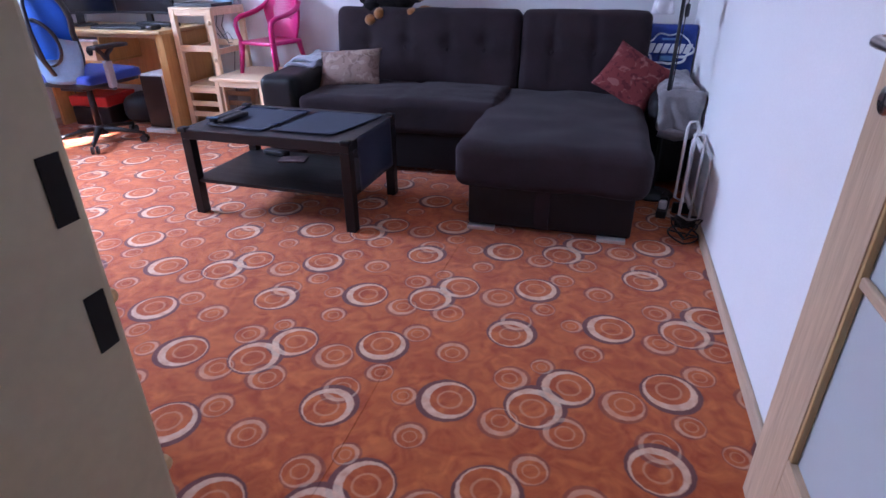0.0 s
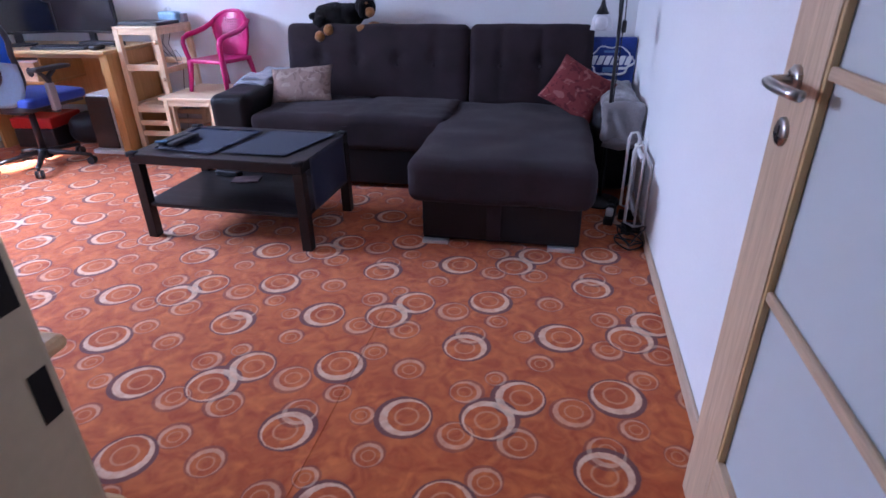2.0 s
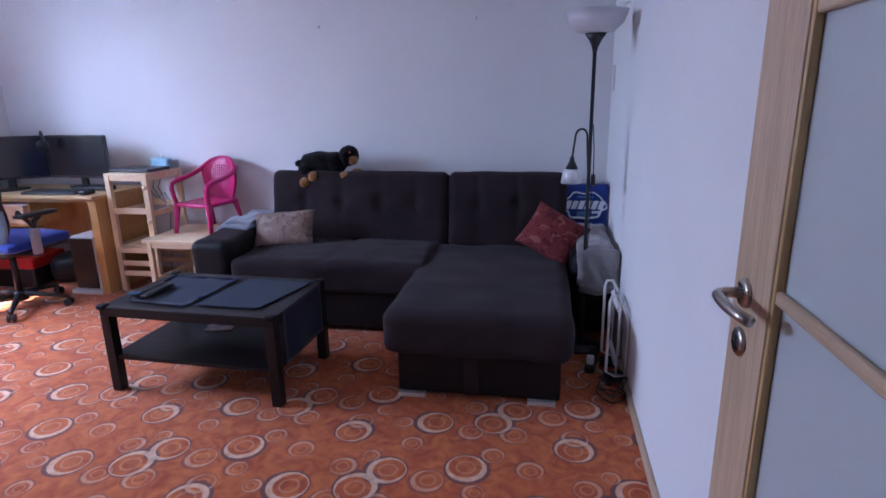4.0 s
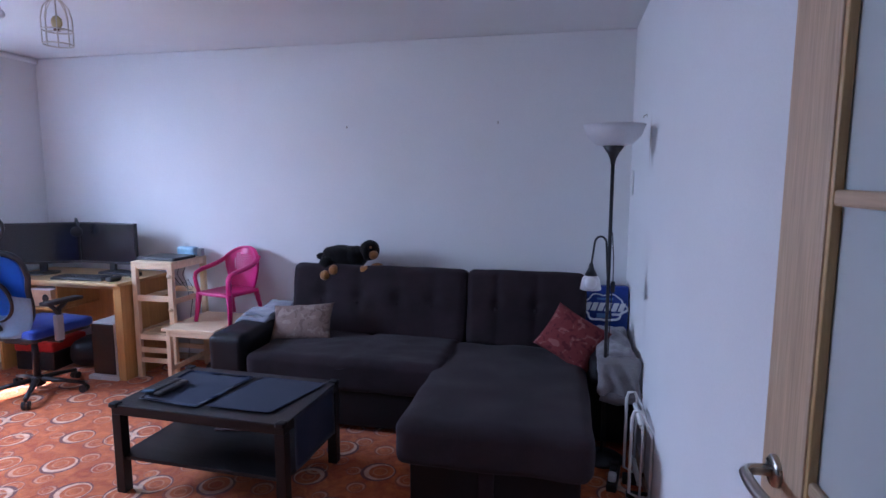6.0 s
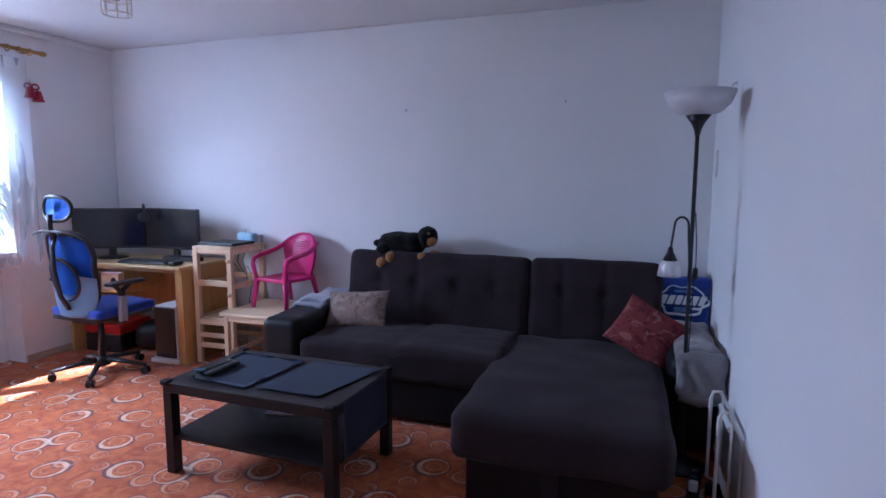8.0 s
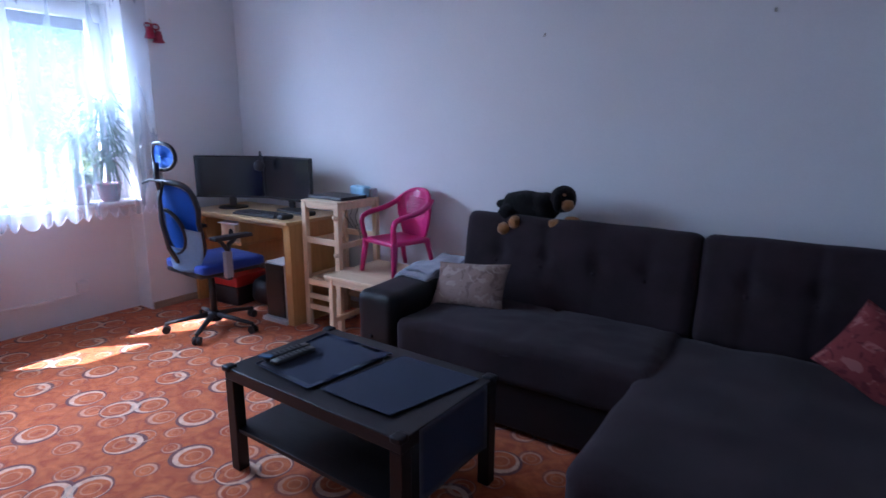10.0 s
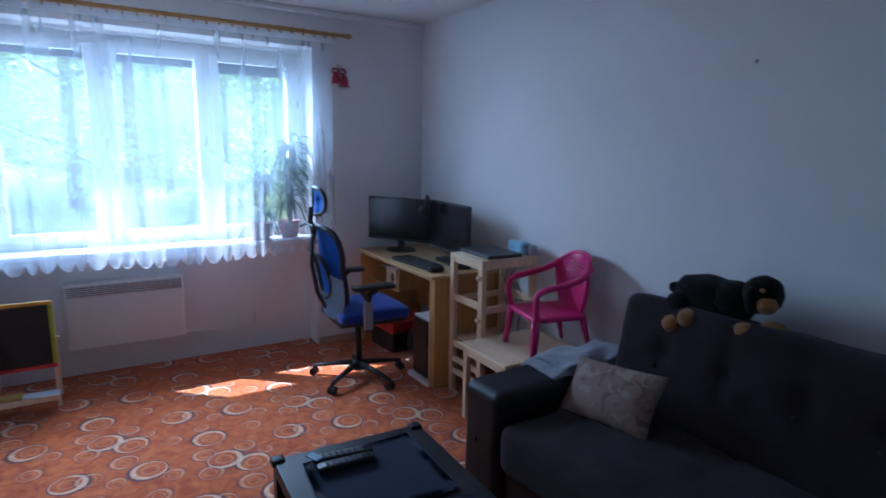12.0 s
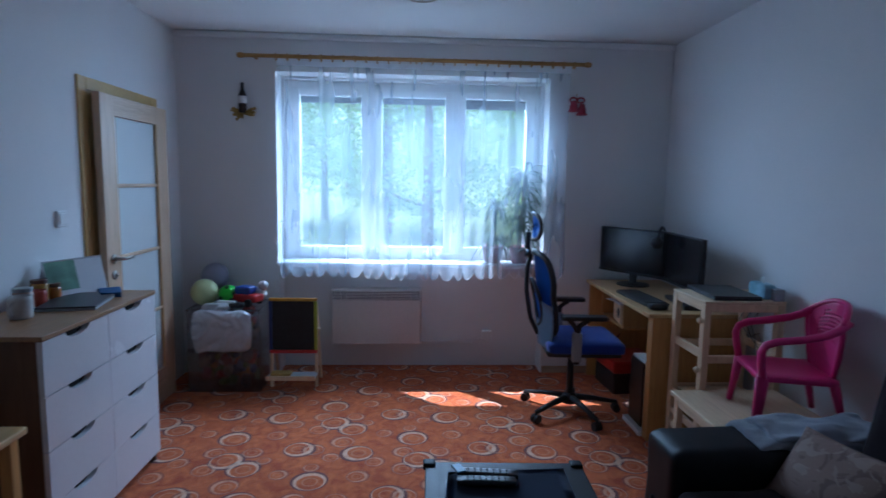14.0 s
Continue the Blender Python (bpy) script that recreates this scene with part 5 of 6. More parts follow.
# ---- office chair ----
oc = thing("office_chair", -3.035, 5.165, 0, -3, "blue mesh office chair with headrest and castors", "chair")
part("hub", lathe([(0.0, 0.065), (0.05, 0.065), (0.045, 0.115), (0.03, 0.13), (0.0, 0.13)], 20), M_BLACK, oc)
part("gas_lift", rod((0, 0, 0.12), (0, 0, 0.40), 0.025, 0.020), M_BLACK, oc, smooth=True)
for i in range(5):
    a = radians(72 * i + 20)
    dx, dy = math.cos(a), math.sin(a)
    part("base_leg", tube([(0.03 * dx, 0.03 * dy, 0.105), (0.16 * dx, 0.16 * dy, 0.092), (0.31 * dx, 0.31 * dy, 0.068)], 0.024, 8, r_end=0.015, flat=0.8), M_BLACK, oc, smooth=True)
    k = part("castor", rod((0.31 * dx, 0.31 * dy, 0.05), (0.31 * dx, 0.31 * dy, 0.078), 0.010), M_BLACK, oc)
    for s in (-1, 1):
        ox, oy = -dy * s * 0.016, dx * s * 0.016
        part("wheel", rod((0.31 * dx + ox * 0.5, 0.31 * dy + oy * 0.5, 0.027), (0.31 * dx + ox * 1.5, 0.31 * dy + oy * 1.5, 0.027), 0.027, n=16), M_BLACK, k)
part("mechanism", box(-0.10, -0.14, 0.395, 0.10, 0.12, 0.44, bevel=0.01), M_BLACK, oc)
part("seat", soft(-0.24, -0.19, 0.445, 0.24, 0.28, 0.52, round_=4, cuts=11, crown=0.012, wave=0.003), M_BLUE, oc, "royal blue fabric seat", True)
part("seat_shell", soft(-0.22, -0.19, 0.425, 0.22, 0.26, 0.462, cuts=6), M_BLACK, oc, smooth=True)


def spine(x, z, off=0.0):
    """A point of the curved back at height z."""
    t = (z - 0.50) / 0.55
    return Vector((x, -0.165 - 0.095 * t - 0.015 * math.sin(t * math.pi) + 0.075 * (x / 0.22) ** 2 + off, z))


def outline(k, a):
    w = 0.215 if math.sin(a) > 0 else 0.20
    return abs(math.cos(a)) ** 0.42 * math.copysign(1, math.cos(a)) * w * k, 0.79 + abs(math.sin(a)) ** 0.62 * math.copysign(1, math.sin(a)) * 0.255 * k


part("back_frame", tube([spine(*outline(1.0, 2 * math.pi * i / 40)) for i in range(40)], 0.018, 8, closed=True), M_BLACK, oc, "dark curved back frame", True)


def mesh_back(u, v):
    a = (u - 0.5) * 2
    z = 0.79 + (v - 0.5) * 2 * 0.245
    k = abs((v - 0.5) * 2)
    half = 0.198 * (1 - k ** 4.5) ** 0.5 + 0.015
    return spine(a * half, z)


part("mesh_back", sheet(mesh_back, 14, 20, 0.004), M_MESH, oc, "bright blue mesh back", True)
part("lumbar_ring", tube([spine(0.125 * math.cos(2 * math.pi * i / 28), 0.725 + 0.145 * math.sin(2 * math.pi * i / 28), -0.03) for i in range(28)], 0.013, 8, closed=True), M_BLACK, oc, smooth=True)
part("lumbar_pad", sheet(lambda u, v: spine((u - 0.5) * 0.21 * math.sin(0.35 + v * 2.45), 0.60 + 0.24 * v, -0.015), 8, 10, 0.006), M_MESH, oc, smooth=True)
def shell(u, v):
    a, k = math.pi * (1.02 + 0.96 * u), 0.66 + 0.50 * v
    x, z = outline(k, a)
    return spine(x * 0.98, z - 0.035 * v * math.sin(u * math.pi), -0.034 - 0.03 * v * math.sin(u * math.pi))


part("lower_shell", sheet(shell, 24, 6, 0.012), M_PALEBLUE, oc, "pale blue lower back shell", True)
part("back_spine", tube([spine(0, 0.52, -0.05), spine(0, 0.62, -0.075), spine(0, 0.80, -0.07), spine(0, 0.95, -0.05), spine(0, 1.03, -0.02)], 0.024, 10, flat=0.6), M_BLACK, oc, smooth=True)
for s in (-1, 1):
    part("arm_post", box(s * 0.275 - 0.018, -0.06, 0.42, s * 0.275 + 0.018, -0.005, 0.60, bevel=0.008), M_GREYP, oc, "grey armrest post")
    part("arm_fork", tube([(s * 0.275, -0.03, 0.59), (s * 0.275, -0.02, 0.64), (s * 0.275, 0.03, 0.675)], 0.016, 8), M_BLACK, oc)
    part("arm_fork", tube([(s * 0.275, -0.03, 0.60), (s * 0.275, -0.06, 0.65), (s * 0.275, -0.085, 0.675)], 0.014, 8), M_BLACK, oc)
    part("arm_pad", soft(s * 0.275 - 0.042, -0.13, 0.675, s * 0.275 + 0.042, 0.14, 0.702, cuts=5), M_BLACK, oc, smooth=True)
    part("arm_bracket", box(min(s * 0.10, s * 0.29), -0.05, 0.405, max(s * 0.10, s * 0.29), -0.015, 0.428, bevel=0.006), M_BLACK, oc)
part("head_stem", tube([spine(0, 1.00, -0.03), (0, -0.305, 1.08), (0, -0.30, 1.17)], 0.018, 8), M_BLACK, oc, smooth=True)
part("hanger_bar", tube([(-0.13, -0.335, 1.035), (-0.07, -0.31, 1.06), (0.07, -0.31, 1.06), (0.13, -0.335, 1.035)], 0.008, 8), M_BLACK, oc, smooth=True)


def head(a, k):
    return Vector((0.135 * k * abs(math.cos(a)) ** 0.7 * math.copysign(1, math.cos(a)), -0.275 + 0.03 * abs(math.cos(a)), 1.205 + 0.082 * k * math.sin(a)))


part("head_frame", tube([head(2 * math.pi * i / 30, 1.0) for i in range(30)], 0.013, 8, closed=True), M_BLACK, oc, smooth=True)
part("head_mesh", sheet(lambda u, v: head(2 * math.pi * u, max(0.02, v)), 30, 6), M_MESH, oc, "blue mesh headrest", True)

# ---- chest of drawers and what stands on it ----
CX0, CX1, CY1, CZ = -2.43, -1.555, 2.83, 0.90
ch = thing("chest_of_drawers", 0, 0, 0, 0, "brown chest of drawers with white fronts", "chest of drawers")
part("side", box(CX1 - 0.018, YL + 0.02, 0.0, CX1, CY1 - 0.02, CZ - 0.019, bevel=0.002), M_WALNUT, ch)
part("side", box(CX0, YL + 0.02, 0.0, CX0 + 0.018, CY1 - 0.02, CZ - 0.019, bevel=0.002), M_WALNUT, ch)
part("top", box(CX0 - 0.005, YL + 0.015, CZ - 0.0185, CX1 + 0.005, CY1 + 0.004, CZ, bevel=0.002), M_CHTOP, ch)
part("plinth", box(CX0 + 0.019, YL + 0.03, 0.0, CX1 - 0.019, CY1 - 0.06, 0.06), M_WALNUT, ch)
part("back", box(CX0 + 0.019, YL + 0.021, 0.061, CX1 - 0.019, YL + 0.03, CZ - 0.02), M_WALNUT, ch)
part("carcass", box(CX0 + 0.019, CY1 - 0.05, 0.061, CX1 - 0.019, CY1 - 0.026, CZ - 0.0195), M_DARK, ch)
mid = (CX0 + CX1) / 2
for a, b in ((CX0 + 0.001, mid - 0.002), (mid + 0.002, CX1 - 0.001)):
    for k in range(4):
        z0 = 0.055 + k * 0.207
        z1 = z0 + 0.203
        c = (a + b) / 2
        # a front with a curved finger cut-out in its upper edge
        bm = bmesh.new()
        top = [(b, z1), (c + 0.085, z1)] + [(c + 0.08 * math.cos(t), z1 - 0.030 * math.sin(t)) for t in [math.pi * i / 12 for i in range(13)]] + [(c - 0.085, z1), (a, z1)]
        vs = [bm.verts.new((x, CY1 - 0.0245, z)) for x, z in [(a, z0), (b, z0)] + top]
        f = bm.faces.new(vs)
        r = bmesh.ops.extrude_face_region(bm, geom=[f])
        bmesh.ops.translate(bm, verts=[v for v in r["geom"] if isinstance(v, bmesh.types.BMVert)], vec=(0, 0.0245, 0))
        bmesh.ops.recalc_face_normals(bm, faces=bm.faces[:])
        part("drawer_front", bm, M_LACQ, ch, "white drawer front with a cut-out grip")
la = thing("laptop", -2.12, 2.64, CZ, 12, "closed dark grey laptop on the chest", "laptop")
M_DGREY = surface("dark_grey_metal", (0.10, 0.10, 0.11), 0.35, metal=0.6, vary=0.05)
part("base", box(-0.17, -0.115, 0, 0.17, 0.115, 0.010, bevel=0.003), M_GREYP, la)
part("lid", box(-0.17, -0.115, 0.0105, 0.17, 0.115, 0.018, bevel=0.003), M_DGREY, la)
ca = thing("desk_calendar", -2.27, 2.56, CZ, -24, "standing white card with a green picture", "calendar")
p = part("card", box(-0.145, -0.002, 0, 0.145, 0.002, 0.185), M_LACQ, ca)
p.matrix_local = pose(0, 0, 0, 14)
q = part("picture", box(-0.005, 0.0022, 0.04, 0.14, 0.0032, 0.18), surface("green_print", (0.22, 0.40, 0.28), 0.5, vary=0.3, grain=15), ca, "green printed picture")
q.matrix_local = pose(0, 0, 0, 14)
p = part("back_card", box(-0.145, -0.002, 0, 0.145, 0.002, 0.185), M_LACQ, ca)
p.matrix_local = pose(0, -0.085, 0, -14)
for nm, x, y, r, hgt, col, lab in (("jar", -2.12, 2.47, 0.035, 0.09, (0.42, 0.24, 0.03), "small jar of honey on the chest"), ("cup", -2.06, 2.50, 0.035, 0.07, (0.40, 0.06, 0.03), "red cup on the chest"),
                                 ("candle", -1.95, 2.51, 0.038, 0.085, (0.50, 0.36, 0.30), "pale candle in a glass on the chest"), ("mug", -1.83, 2.58, 0.042, 0.09, (0.62, 0.58, 0.55), "white mug on the chest"),
                                 ("jar", -2.17, 2.50, 0.03, 0.065, (0.45, 0.16, 0.02), "orange jar on the chest")):
    j = thing(nm, x, y, CZ, 0, lab, nm)
    part("body", lathe([(0.0, 0), (r * 0.9, 0), (r, 0.01), (r, hgt * 0.85), (r * 0.9, hgt), (r * 0.82, hgt), (r * 0.85, hgt * 0.7), (0.0, hgt * 0.68)], 20), surface(nm + "_glaze", col, 0.25, vary=0.15, grain=20), j, smooth=True)
    if nm in ("jar", "candle"):
        part("lid", lathe([(0.0, hgt), (r * 0.95, hgt), (r * 0.95, hgt + 0.015), (0.0, hgt + 0.016)], 20), M_WALNUT if nm == "jar" else M_GREYP, j)
    if nm == "mug":
        part("grip", tube(arc((r + 0.002, 0, hgt * 0.5), 0.026, -80, 80, 8, "xz"), 0.006, 6), surface("mug_grip", col, 0.25), j)
bl = thing("blue_cloth", -2.32, 2.67, CZ, 30, "small crumpled blue cloth on the chest", "cloth")
part("cloth", soft(-0.09, -0.05, 0, 0.09, 0.05, 0.03, cuts=8, wave=0.018, seed=3), surface("blue_cloth", (0.03, 0.10, 0.26), 0.9), bl, smooth=True)
lsw = thing("light_switch", -2.38, YL, 1.22, 0, "white square light switch beside the door", "switch")
part("plate", box(-0.04, 0.001, 0, 0.04, 0.012, 0.08, bevel=0.004), M_WHITE, lsw)
part("rocker", box(-0.028, 0.012, 0.012, 0.028, 0.017, 0.068, bevel=0.003), M_WHITE, lsw)

# ---- low bench by the doorway ----
st = thing("side_table", 0, 0, 0, 0, "small light beech side table by the chest", "table")
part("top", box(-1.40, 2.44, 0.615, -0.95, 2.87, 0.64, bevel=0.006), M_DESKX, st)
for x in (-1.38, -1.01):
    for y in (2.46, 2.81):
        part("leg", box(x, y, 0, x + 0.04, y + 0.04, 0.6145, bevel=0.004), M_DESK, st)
bn = thing("low_bench", 0, 0, 0, 0, "light beech low bench with a lower shelf", "bench")
for z, x1, y1, nm in ((0.635, -0.30, 2.56, "top"), (0.385, -0.155, 2.44, "shelf")):
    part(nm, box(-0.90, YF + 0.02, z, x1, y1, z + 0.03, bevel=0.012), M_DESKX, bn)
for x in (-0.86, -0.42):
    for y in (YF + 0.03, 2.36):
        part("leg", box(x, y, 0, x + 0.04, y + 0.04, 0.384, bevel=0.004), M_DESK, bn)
        part("post", box(x, y, 0.4155, x + 0.04, y + 0.04, 0.6345, bevel=0.004), M_DESK, bn)

# ---- toy corner ----
ea = thing("toy_easel", -3.50, 3.135, 0, 0, "child's wooden easel with a framed blackboard", "easel")
W_ = 0.335
for y in (0, W_ - 0.02):
    part("leg", box(-0.01, y, 0, 0.012, y + 0.02, 0.60, bevel=0.003), M_PINE, ea)
    part("rear_leg", tube([(-0.19, y + 0.01, 0.0), (-0.02, y + 0.01, 0.58)], 0.010, 6), M_PINE, ea)
part("board", box(0.0125, 0.022, 0.275, 0.020, W_ - 0.022, 0.625), surface("blackboard_slate", (0.018, 0.020, 0.022), 0.7, vary=0.2, grain=30, stain=6), ea, "black slate board")
for nm, b, col in (("frame_top", (0.011, 0.0, 0.626, 0.026, W_, 0.648), (0.62, 0.34, 0.02)), ("frame_bottom", (0.011, 0.0, 0.25, 0.026, W_, 0.274), (0.45, 0.02, 0.02)),
                   ("frame_side", (0.011, -0.001, 0.275, 0.026, 0.0215, 0.625), (0.02, 0.05, 0.20)), ("frame_side", (0.011, W_ - 0.0215, 0.275, 0.026, W_ + 0.001, 0.625), (0.36, 0.42, 0.02))):
    part(nm, box(*b, bevel=0.003), surface("painted_" + nm, col, 0.45, vary=0.08), ea)
part("tray", box(0.0, 0.0, 0.095, 0.13, W_, 0.108, bevel=0.003), surface("pale_grey_tray", (0.50, 0.54, 0.60), 0.4), ea, "pale grey tray")
part("tray_lip", box(0.1305, 0.0, 0.09, 0.142, W_, 0.122, bevel=0.003), M_PINE, ea)
part("sponge", soft(0.03, 0.02, 0.109, 0.11, 0.16, 0.13, cuts=4), surface("yellow_sponge", (0.55, 0.36, 0.10), 0.9), ea, "yellow sponge")
part("knob", ball(0.03, W_ + 0.012, 0.43, 0.012, 0.012, 0.012, sub=2), M_PINE, ea)

M_CLEAR = surface("cloudy_clear_plastic", (0.90, 0.90, 0.93), 0.12, vary=0.06, bump=0.02)
M_CLEAR.node_tree.nodes["Principled BSDF"].inputs["Transmission Weight"].default_value = 0.96
for z, lab in ((0.0, "clear plastic toy box full of toys"), (0.293, "clear plastic toy box stacked on another")):
    bx = thing("toy_box", -3.565, 2.835, z, 0, lab, "toy box", "stacked toy boxes")
    y0, y1, x0, x1, hh = -0.235, 0.255, -0.19, 0.17, 0.283
    part("front", box(x1 - 0.004, y0, 0.0, x1, y1, hh, bevel=0.0015), M_CLEAR, bx)
    part("back", box(x0, y0, 0.0, x0 + 0.004, y1, hh, bevel=0.0015), M_CLEAR, bx)
    part("end", box(x0 + 0.0045, y0, 0.0, x1 - 0.0045, y0 + 0.004, hh), M_CLEAR, bx)
    part("end", box(x0 + 0.0045, y1 - 0.004, 0.0, x1 - 0.0045, y1, hh), M_CLEAR, bx)
    part("bottom", box(x0 + 0.0045, y0 + 0.0045, 0.0, x1 - 0.0045, y1 - 0.0045, 0.004), M_CLEAR, bx)
    part("rim", tube([(x0, y0, hh), (x1, y0, hh), (x1, y1, hh), (x0, y1, hh)], 0.006, 6, closed=True), M_CLEAR, bx)
    rnd = random.Random(3 + int(z * 10))
    for k in range(60):
        col = rnd.choice(((0.35, 0.05, 0.04), (0.42, 0.18, 0.04), (0.10, 0.09, 0.12), (0.35, 0.28, 0.22), (0.05, 0.12, 0.25), (0.12, 0.20, 0.06), (0.30, 0.10, 0.14)))
        nm = "toy_%d%d%d" % tuple(int(c * 100) for c in col)
        m = bpy.data.materials.get(nm) or surface(nm, col, 0.5, vary=0.15)
        s = rnd.uniform(0.025, 0.05)
        tx, ty, tz = rnd.uniform(x0 + 0.10, x1 - 0.05), rnd.uniform(y0 + 0.06, y1 - 0.06), rnd.uniform(0.05, 0.235)
        b3 = soft(-s, -s * 0.7, -s * 0.6, s, s * 0.7, s * 0.6, cuts=3) if k % 2 else ball(0, 0, 0, s, s, s * 0.8, sub=2)
        bmesh.ops.transform(b3, matrix=pose(tx, ty, tz, rnd.uniform(0, 90), rnd.uniform(0, 90), 0), verts=b3.verts[:])
        part("toy", b3, m, bx, smooth=True)


def toy_ball(x, y, z, r, col, label, spots=None):
    b = thing("toy_ball", x, y, z - r, 0, label, "ball", "balls on the toy box")
    part("skin", ball(0, 0, r, r, r, r), surface(label.split()[0] + "_ball_rubber", col, 0.35, vary=0.05), b, smooth=True)
    if spots:
        ms = surface(label.split()[0] + "_ball_spot", spots, 0.4)
        for k in range(9):
            a, t = k * 2.4, math.acos(1 - 2 * (k + 0.5) / 9)
            d = Vector((math.sin(t) * math.cos(a), math.sin(t) * math.sin(a), math.cos(t)))
            q = d.to_track_quat("Z", "Y").to_matrix().to_4x4()
            part("spot", lathe([(0.0, 0.004), (0.016, 0.0025), (0.018, -0.002)], 10, m=Matrix.Translation(Vector((0, 0, r)) + d * (r - 0.001)) @ q), ms, b)


toy_ball(-3.55, 2.672, 0.672, 0.094, (0.62, 0.68, 0.34), "pale yellow-green ball on the toy box")
toy_ball(-3.56, 2.835, 0.653, 0.070, (0.10, 0.62, 0.03), "green spotted ball on the toy box", (0.02, 0.10, 0.02))
toy_ball(-3.69, 2.70, 0.765, 0.098, (0.30, 0.30, 0.42), "grey-violet ball behind the others")
rc = thing("toy_car", -3.545, 2.955, 0.584, 70, "red and blue toy car on the toy box", "toy car")
rc.scale = (1.3, 1.3, 1.3)
part("body", soft(-0.09, -0.045, 0.02, 0.09, 0.045, 0.065, cuts=6), surface("red_toy_plastic", (0.45, 0.02, 0.02), 0.3), rc, smooth=True)
part("cabin", soft(-0.045, -0.038, 0.062, 0.05, 0.038, 0.105, cuts=5), surface("blue_toy_plastic", (0.02, 0.05, 0.28), 0.3), rc, smooth=True)
for x in (-0.055, 0.055):
    for y in (-0.05, 0.05):
        part("wheel", rod((x, y - 0.008, 0.022), (x, y + 0.008, 0.022), 0.022), M_BLACK, rc)
tr = thing("white_plush", -3.60, 3.04, 0.60, 0, "small white plush toy on the toy box", "plush toy")
bm = ball(0, 0, 0.05, 0.05, 0.05, 0.05, rough=0.1)
ball(0.01, 0.03, 0.115, 0.035, 0.035, 0.035, rough=0.1, bm=bm)
part("plush", bm, surface("white_plush", (0.68, 0.66, 0.66), 1.0, bump=0.5), tr, smooth=True)
bo = thing("toy_boat", -3.44, 2.87, 0.59, 85, "black and white toy lying on the toy box", "toy")
part("hull", soft(-0.11, -0.03, 0, 0.11, 0.03, 0.03, cuts=5), M_BLACK, bo, smooth=True)
part("deck", soft(-0.07, -0.02, 0.028, 0.05, 0.02, 0.045, cuts=3), M_WHITE, bo)
pb = thing("plastic_bag", -3.375, 2.83, 0.29, 0, "crumpled translucent white plastic bag hanging on the box", "plastic bag")
M_BAGW = surface("thin_white_plastic", (0.74, 0.74, 0.77), 0.35, vary=0.06, grain=25, stain=7, bump=0.3)
M_BAGW.node_tree.nodes["Principled BSDF"].inputs["Transmission Weight"].default_value = 0.3
def crushed(bm, seed):
    for v in bm.verts:
        p = v.co * 8 + Vector((seed, seed, 0))
        v.co.x += 0.020 * noise.noise(p * 1.3) + 0.012 * abs(noise.noise(p * 3.1)) + 0.008 * math.sin(34 * v.co.y + 9 * noise.noise(p))
        v.co.y += 0.022 * noise.noise(p + Vector((4, 0, 0)))
        v.co.z += 0.020 * noise.noise(p + Vector((0, 7, 0)))
    return bm


part("bag", crushed(soft(-0.05, -0.19, 0.0, 0.04, 0.20, 0.29, round_=3.2, cuts=40), 2), M_BAGW, pb, smooth=True)
part("bag_neck", crushed(soft(-0.09, -0.14, 0.24, 0.0, 0.06, 0.335, round_=3.4, cuts=22), 9), M_BAGW, pb, smooth=True)

# ---- plants on the sill ----
M_PLANT = surface("dracaena_leaf", (0.035, 0.10, 0.04), 0.5, vary=0.3, grain=20, stain=4, bump=0.05)
M_POT = surface("terracotta_pot", (0.22, 0.055, 0.065), 0.6, vary=0.15)


def dracaena(x, y, z, h, crowns, length, seed, label):
    rnd = random.Random(seed)
    t = thing("potted_plant", x, y, z, 0, label, "plant", "plants on the window sill")
    part("pot", lathe([(0.0, 0), (0.06, 0), (0.08, 0.11), (0.086, 0.115), (0.086, 0.13), (0.075, 0.13), (0.07, 0.11), (0.0, 0.105)], 24), M_POT, t, "terracotta pot", True)
    part("stem", tube([(0, 0, 0.10), (0.008, 0.01, h * 0.5), (0.0, 0.02, h)], 0.011, 8, r_end=0.008), M_BARK, t)
    for c in range(crowns):
        z0 = h * (0.42 + 0.58 * c / max(1, crowns - 1))
        for k in range(30):
            a = rnd.uniform(0, 2 * math.pi)
            l = length * rnd.uniform(0.7, 1.15)
            lift = rnd.uniform(0.15, 1.0)
            d = Vector((math.cos(a) * 0.45, math.sin(a), 0))
            s = Vector((-d.y, d.x, 0)).normalized()
            bm = bmesh.new()
            prev = None
            for i in range(7):
                f = i / 6
                p = Vector((0, 0.015, z0)) + d * l * f * 0.75 + Vector((0, 0, l * (lift * f - 1.0 * f * f)))
                w = 0.0115 * (1 - f) ** 0.6 * (0.4 + min(1, f * 3))
                v = (bm.verts.new(p + s * w), bm.verts.new(p + Vector((0, 0, 0.003))), bm.verts.new(p - s * w))
                if prev:
                    bm.faces.new((prev[0], prev[1], v[1], v[0]))
                    bm.faces.new((prev[1], prev[2], v[2], v[1]))
                prev = v
            part("leaf", bm, M_PLANT, t)


dracaena(-3.885, 4.97, WZ0 + 0.004, 0.68, 4, 0.40, 5, "tall dracaena with arching leaves in a terracotta pot")
dracaena(-3.88, 4.76, WZ0 + 0.004, 0.42, 2, 0.33, 8, "smaller dracaena in a terracotta pot")

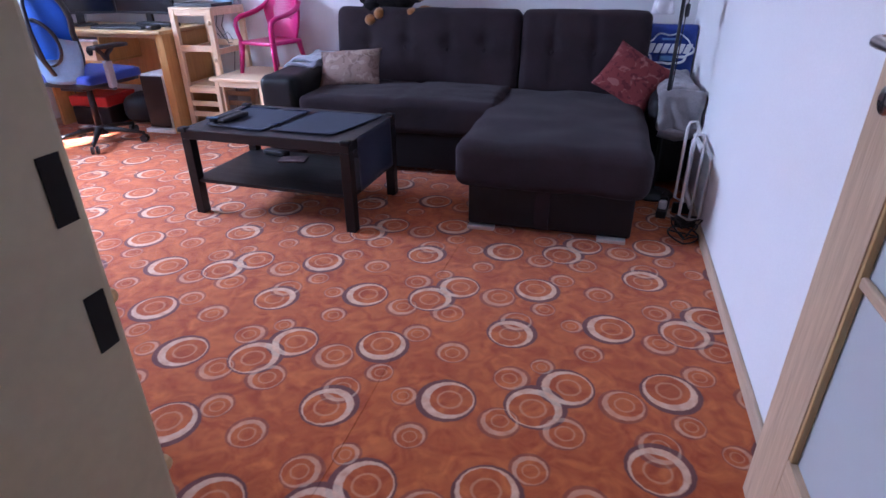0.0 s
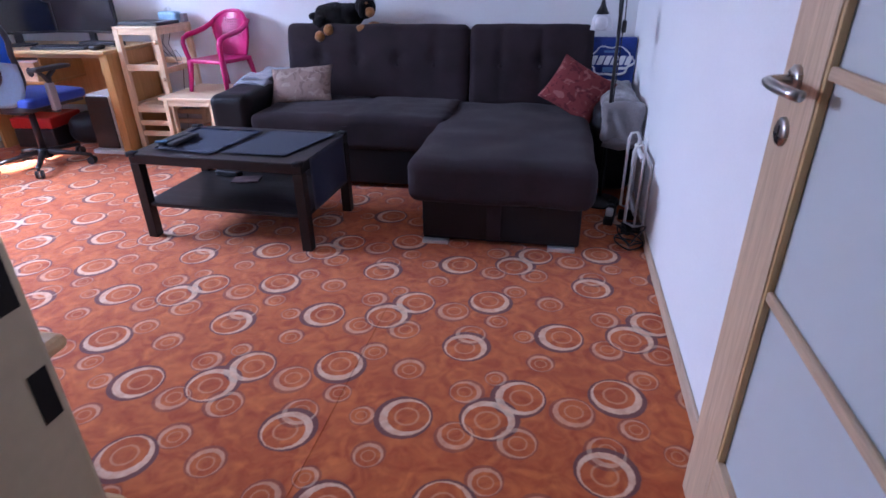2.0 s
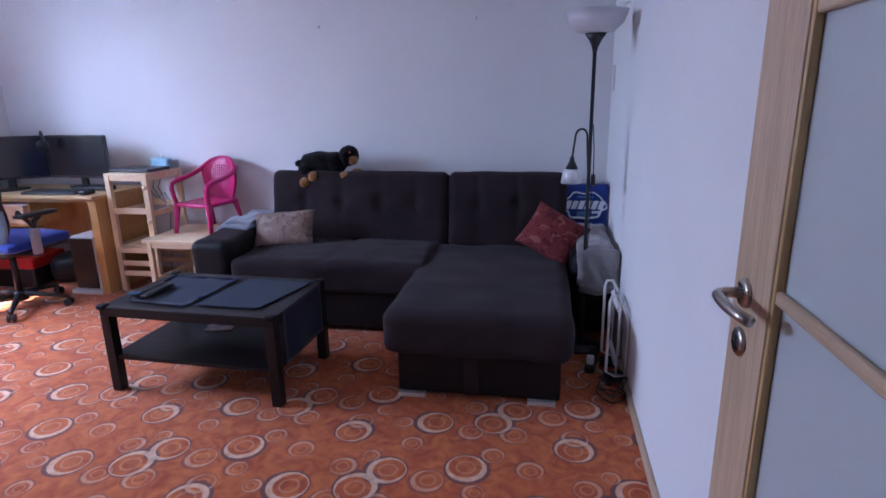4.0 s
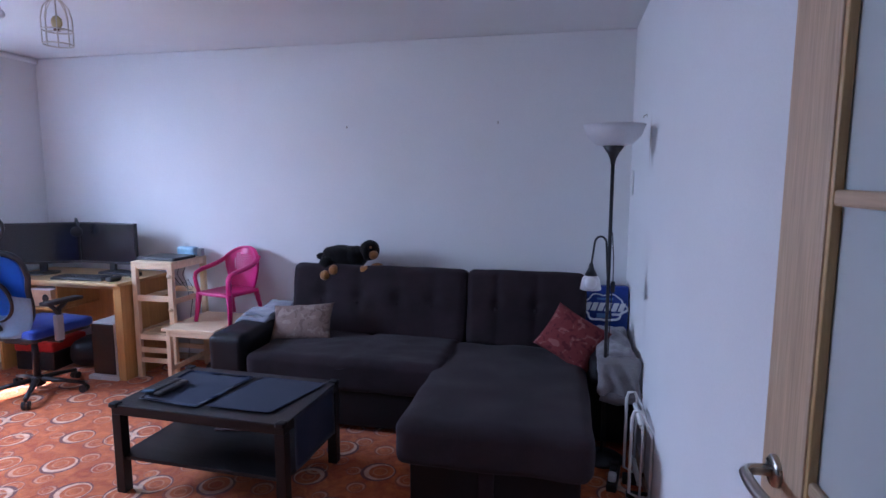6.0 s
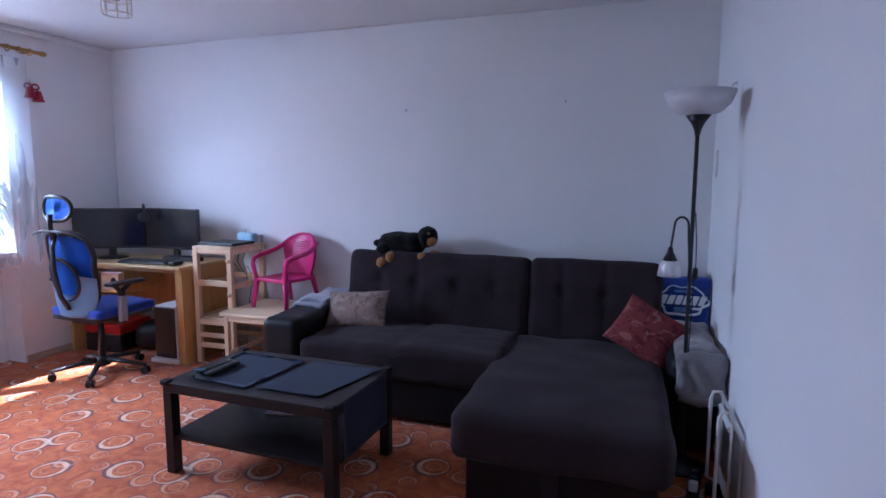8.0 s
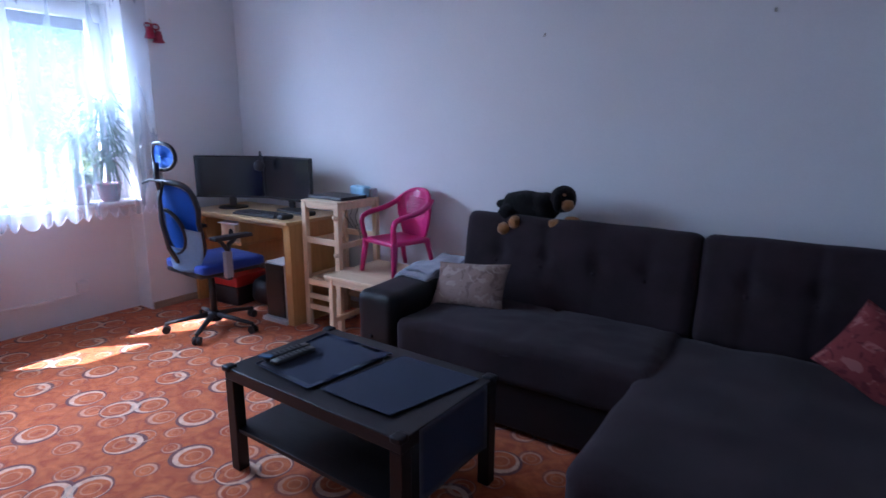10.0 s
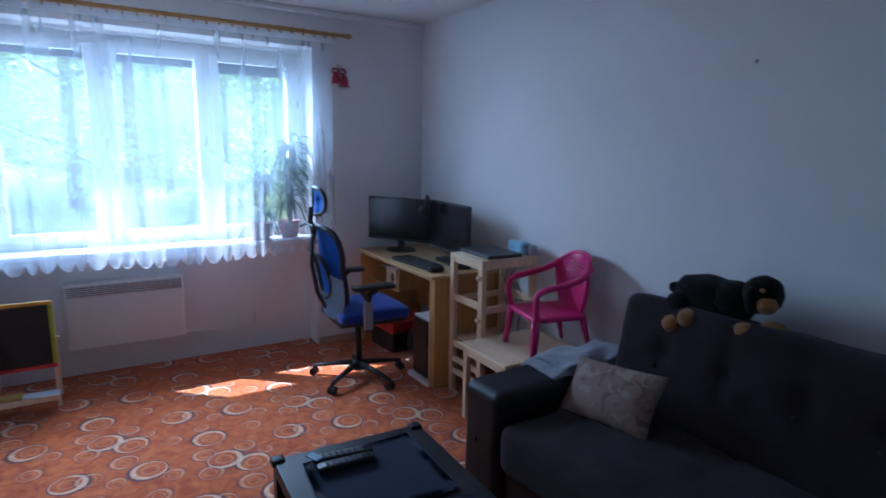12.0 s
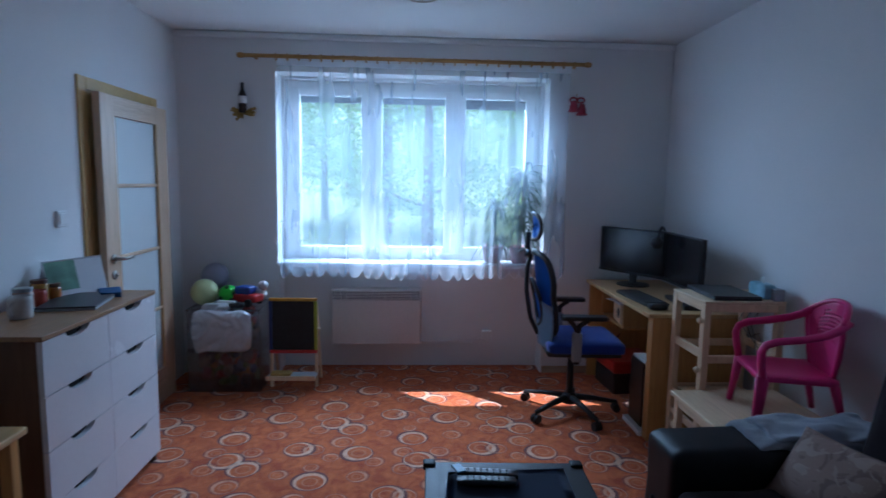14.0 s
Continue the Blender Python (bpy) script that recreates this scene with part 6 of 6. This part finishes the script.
# ---- wall and ceiling decorations ----
M_REDB = surface("red_lacquer", (0.33, 0.010, 0.035), 0.3, vary=0.1)
bd = thing("bell_ornament", XW, 5.345, 1.985, 0, "red bell ornament with a bow hung on the wall", "ornament")
bd.scale = (0.8, 0.8, 0.95)
for s in (-1, 1):
    part("bell", lathe([(0.008, 0.085), (0.025, 0.08), (0.034, 0.05), (0.042, 0.015), (0.055, 0.0), (0.05, 0.0), (0.036, 0.018), (0.0, 0.05)], 20, m=pose(0.058, s * 0.038, 0.0 + 0.025 * (s < 0), 0, 0, 0)), M_REDB, bd, "red bell", True)
    part("bow_loop", tube(arc((0.03, s * 0.035, 0.115), 0.033, 0, 345, 14, "yz", ry=0.02), 0.008, 6, closed=True), M_REDB, bd)
part("cord", tube([(0.002, 0, 0.17), (0.02, 0, 0.15), (0.04, 0, 0.09)], 0.003, 6), M_GOLDW, bd)
gd = thing("bottle_ornament", XW, 2.905, 1.905, 0, "dark bottle ornament with golden ears on the wall", "ornament")
part("bottle", lathe([(0.0, 0.04), (0.028, 0.04), (0.03, 0.16), (0.012, 0.20), (0.011, 0.25), (0.0, 0.25)], 18, m=pose(0.045, 0, 0)), M_BLACK, gd, "dark bottle", True)
part("bottle_label", lathe([(0.0295, 0.105), (0.0307, 0.106), (0.0307, 0.155), (0.0295, 0.156)], 18, m=pose(0.045, 0, 0)), M_WHITE, gd)
rnd = random.Random(4)
M_GOLDE = surface("golden_straw", (0.42, 0.28, 0.06), 0.5, vary=0.3)
for k in range(26):
    a = rnd.uniform(-1.9, 1.9)
    l = rnd.uniform(0.05, 0.10)
    part("straw", tube([(0.035, 0, 0.04), (0.05 + rnd.uniform(0, 0.02), l * math.sin(a), 0.045 - l * 0.45 * math.cos(a) + rnd.uniform(-0.02, 0.03))], 0.006, 5, r_end=0.010), M_GOLDE, gd)
M_WIRE = surface("cream_wire", (0.66, 0.60, 0.50), 0.4)
cg = thing("birdcage_lamp", -1.60, 4.16, 2.11, 0, "cream wire birdcage pendant with a small bird", "pendant")
for z, r in ((0.0, 0.058), (0.06, 0.058)):
    part("hoop", tube(arc((0, 0, z), r, 0, 350, 24, "xy"), 0.0028, 6, closed=True), M_WIRE, cg)
for i in range(8):
    a = math.pi * 2 * i / 8
    part("wire", tube([(0.058 * math.cos(a), 0.058 * math.sin(a), 0.0), (0.058 * math.cos(a), 0.058 * math.sin(a), 0.11), (0.048 * math.cos(a), 0.048 * math.sin(a), 0.155), (0.027 * math.cos(a), 0.027 * math.sin(a), 0.185), (0.004 * math.cos(a), 0.004 * math.sin(a), 0.20)], 0.0024, 5), M_WIRE, cg)
part("perch", rod((-0.057, 0, 0.062), (0.057, 0, 0.062), 0.003), M_WIRE, cg)
part("bird", ball(0.0, 0, 0.095, 0.026, 0.018, 0.03, sub=2), surface("yellow_ceramic", (0.62, 0.50, 0.22), 0.4), cg, "little yellow bird", True)
part("bird_base", rod((0, 0, 0.060), (0, 0, 0.072), 0.014), M_WALNUT, cg)
part("top_bead", ball(0, 0, 0.208, 0.012, 0.012, 0.012, sub=2), M_WALNUT, cg)
part("chain", tube([(0, 0, 0.215), (0.004, 0, 0.30), (0, 0, ZC - 2.11 - 0.001)], 0.003, 6), M_WIRE, cg)
gp = thing("crystal_pendant", -1.85, 4.12, 2.245, 0, "small clear crystal drop on a thread", "pendant")
part("crystal", ball(0, 0, 0.0, 0.017, 0.017, 0.019, sub=2), M_OPAL, gp)
part("thread", tube([(0, 0, 0.018), (0, 0, ZC - 2.245 - 0.001)], 0.0018, 5), M_WIRE, gp)
for x, y, z, ax in ((-1.02, YB, 1.90, "y"), (0.117, YB, 1.915, "y"), (XR, 5.35, 1.87, "x")):
    hk = thing("wall_hook", x, y, z, 0 if ax == "y" else -90, "tiny metal picture hook in the wall", "hook", "picture hooks")
    part("plate", box(-0.005, -0.003, -0.005, 0.005, -0.0005, 0.014, bevel=0.001), M_STEEL, hk)
    part("prong", tube([(0, -0.004, 0.01), (0, -0.018, 0.0), (0, -0.02, -0.008)], 0.003, 5), M_STEEL, hk)
sw = thing("light_switch", XR, 5.90, 1.42, 90, "white light switch near the room corner", "switch")
part("plate", box(-0.04, 0.001, 0, 0.04, 0.012, 0.16, bevel=0.004), M_WHITE, sw)
part("rocker", box(-0.028, 0.012, 0.012, 0.028, 0.016, 0.068, bevel=0.003), M_WHITE, sw)
# seam of two carpet lengths
sm = part("carpet_seam", tube([(-0.085 + 0.02 * (i / 8) + 0.004 * math.sin(i), 2.6 + 0.215 * i, 0.0002) for i in range(9)], 0.002, 5, flat=0.6), M_CARPET)
tagged(sm, "raised seam between two carpet lengths", "carpet seam", kind="structure")
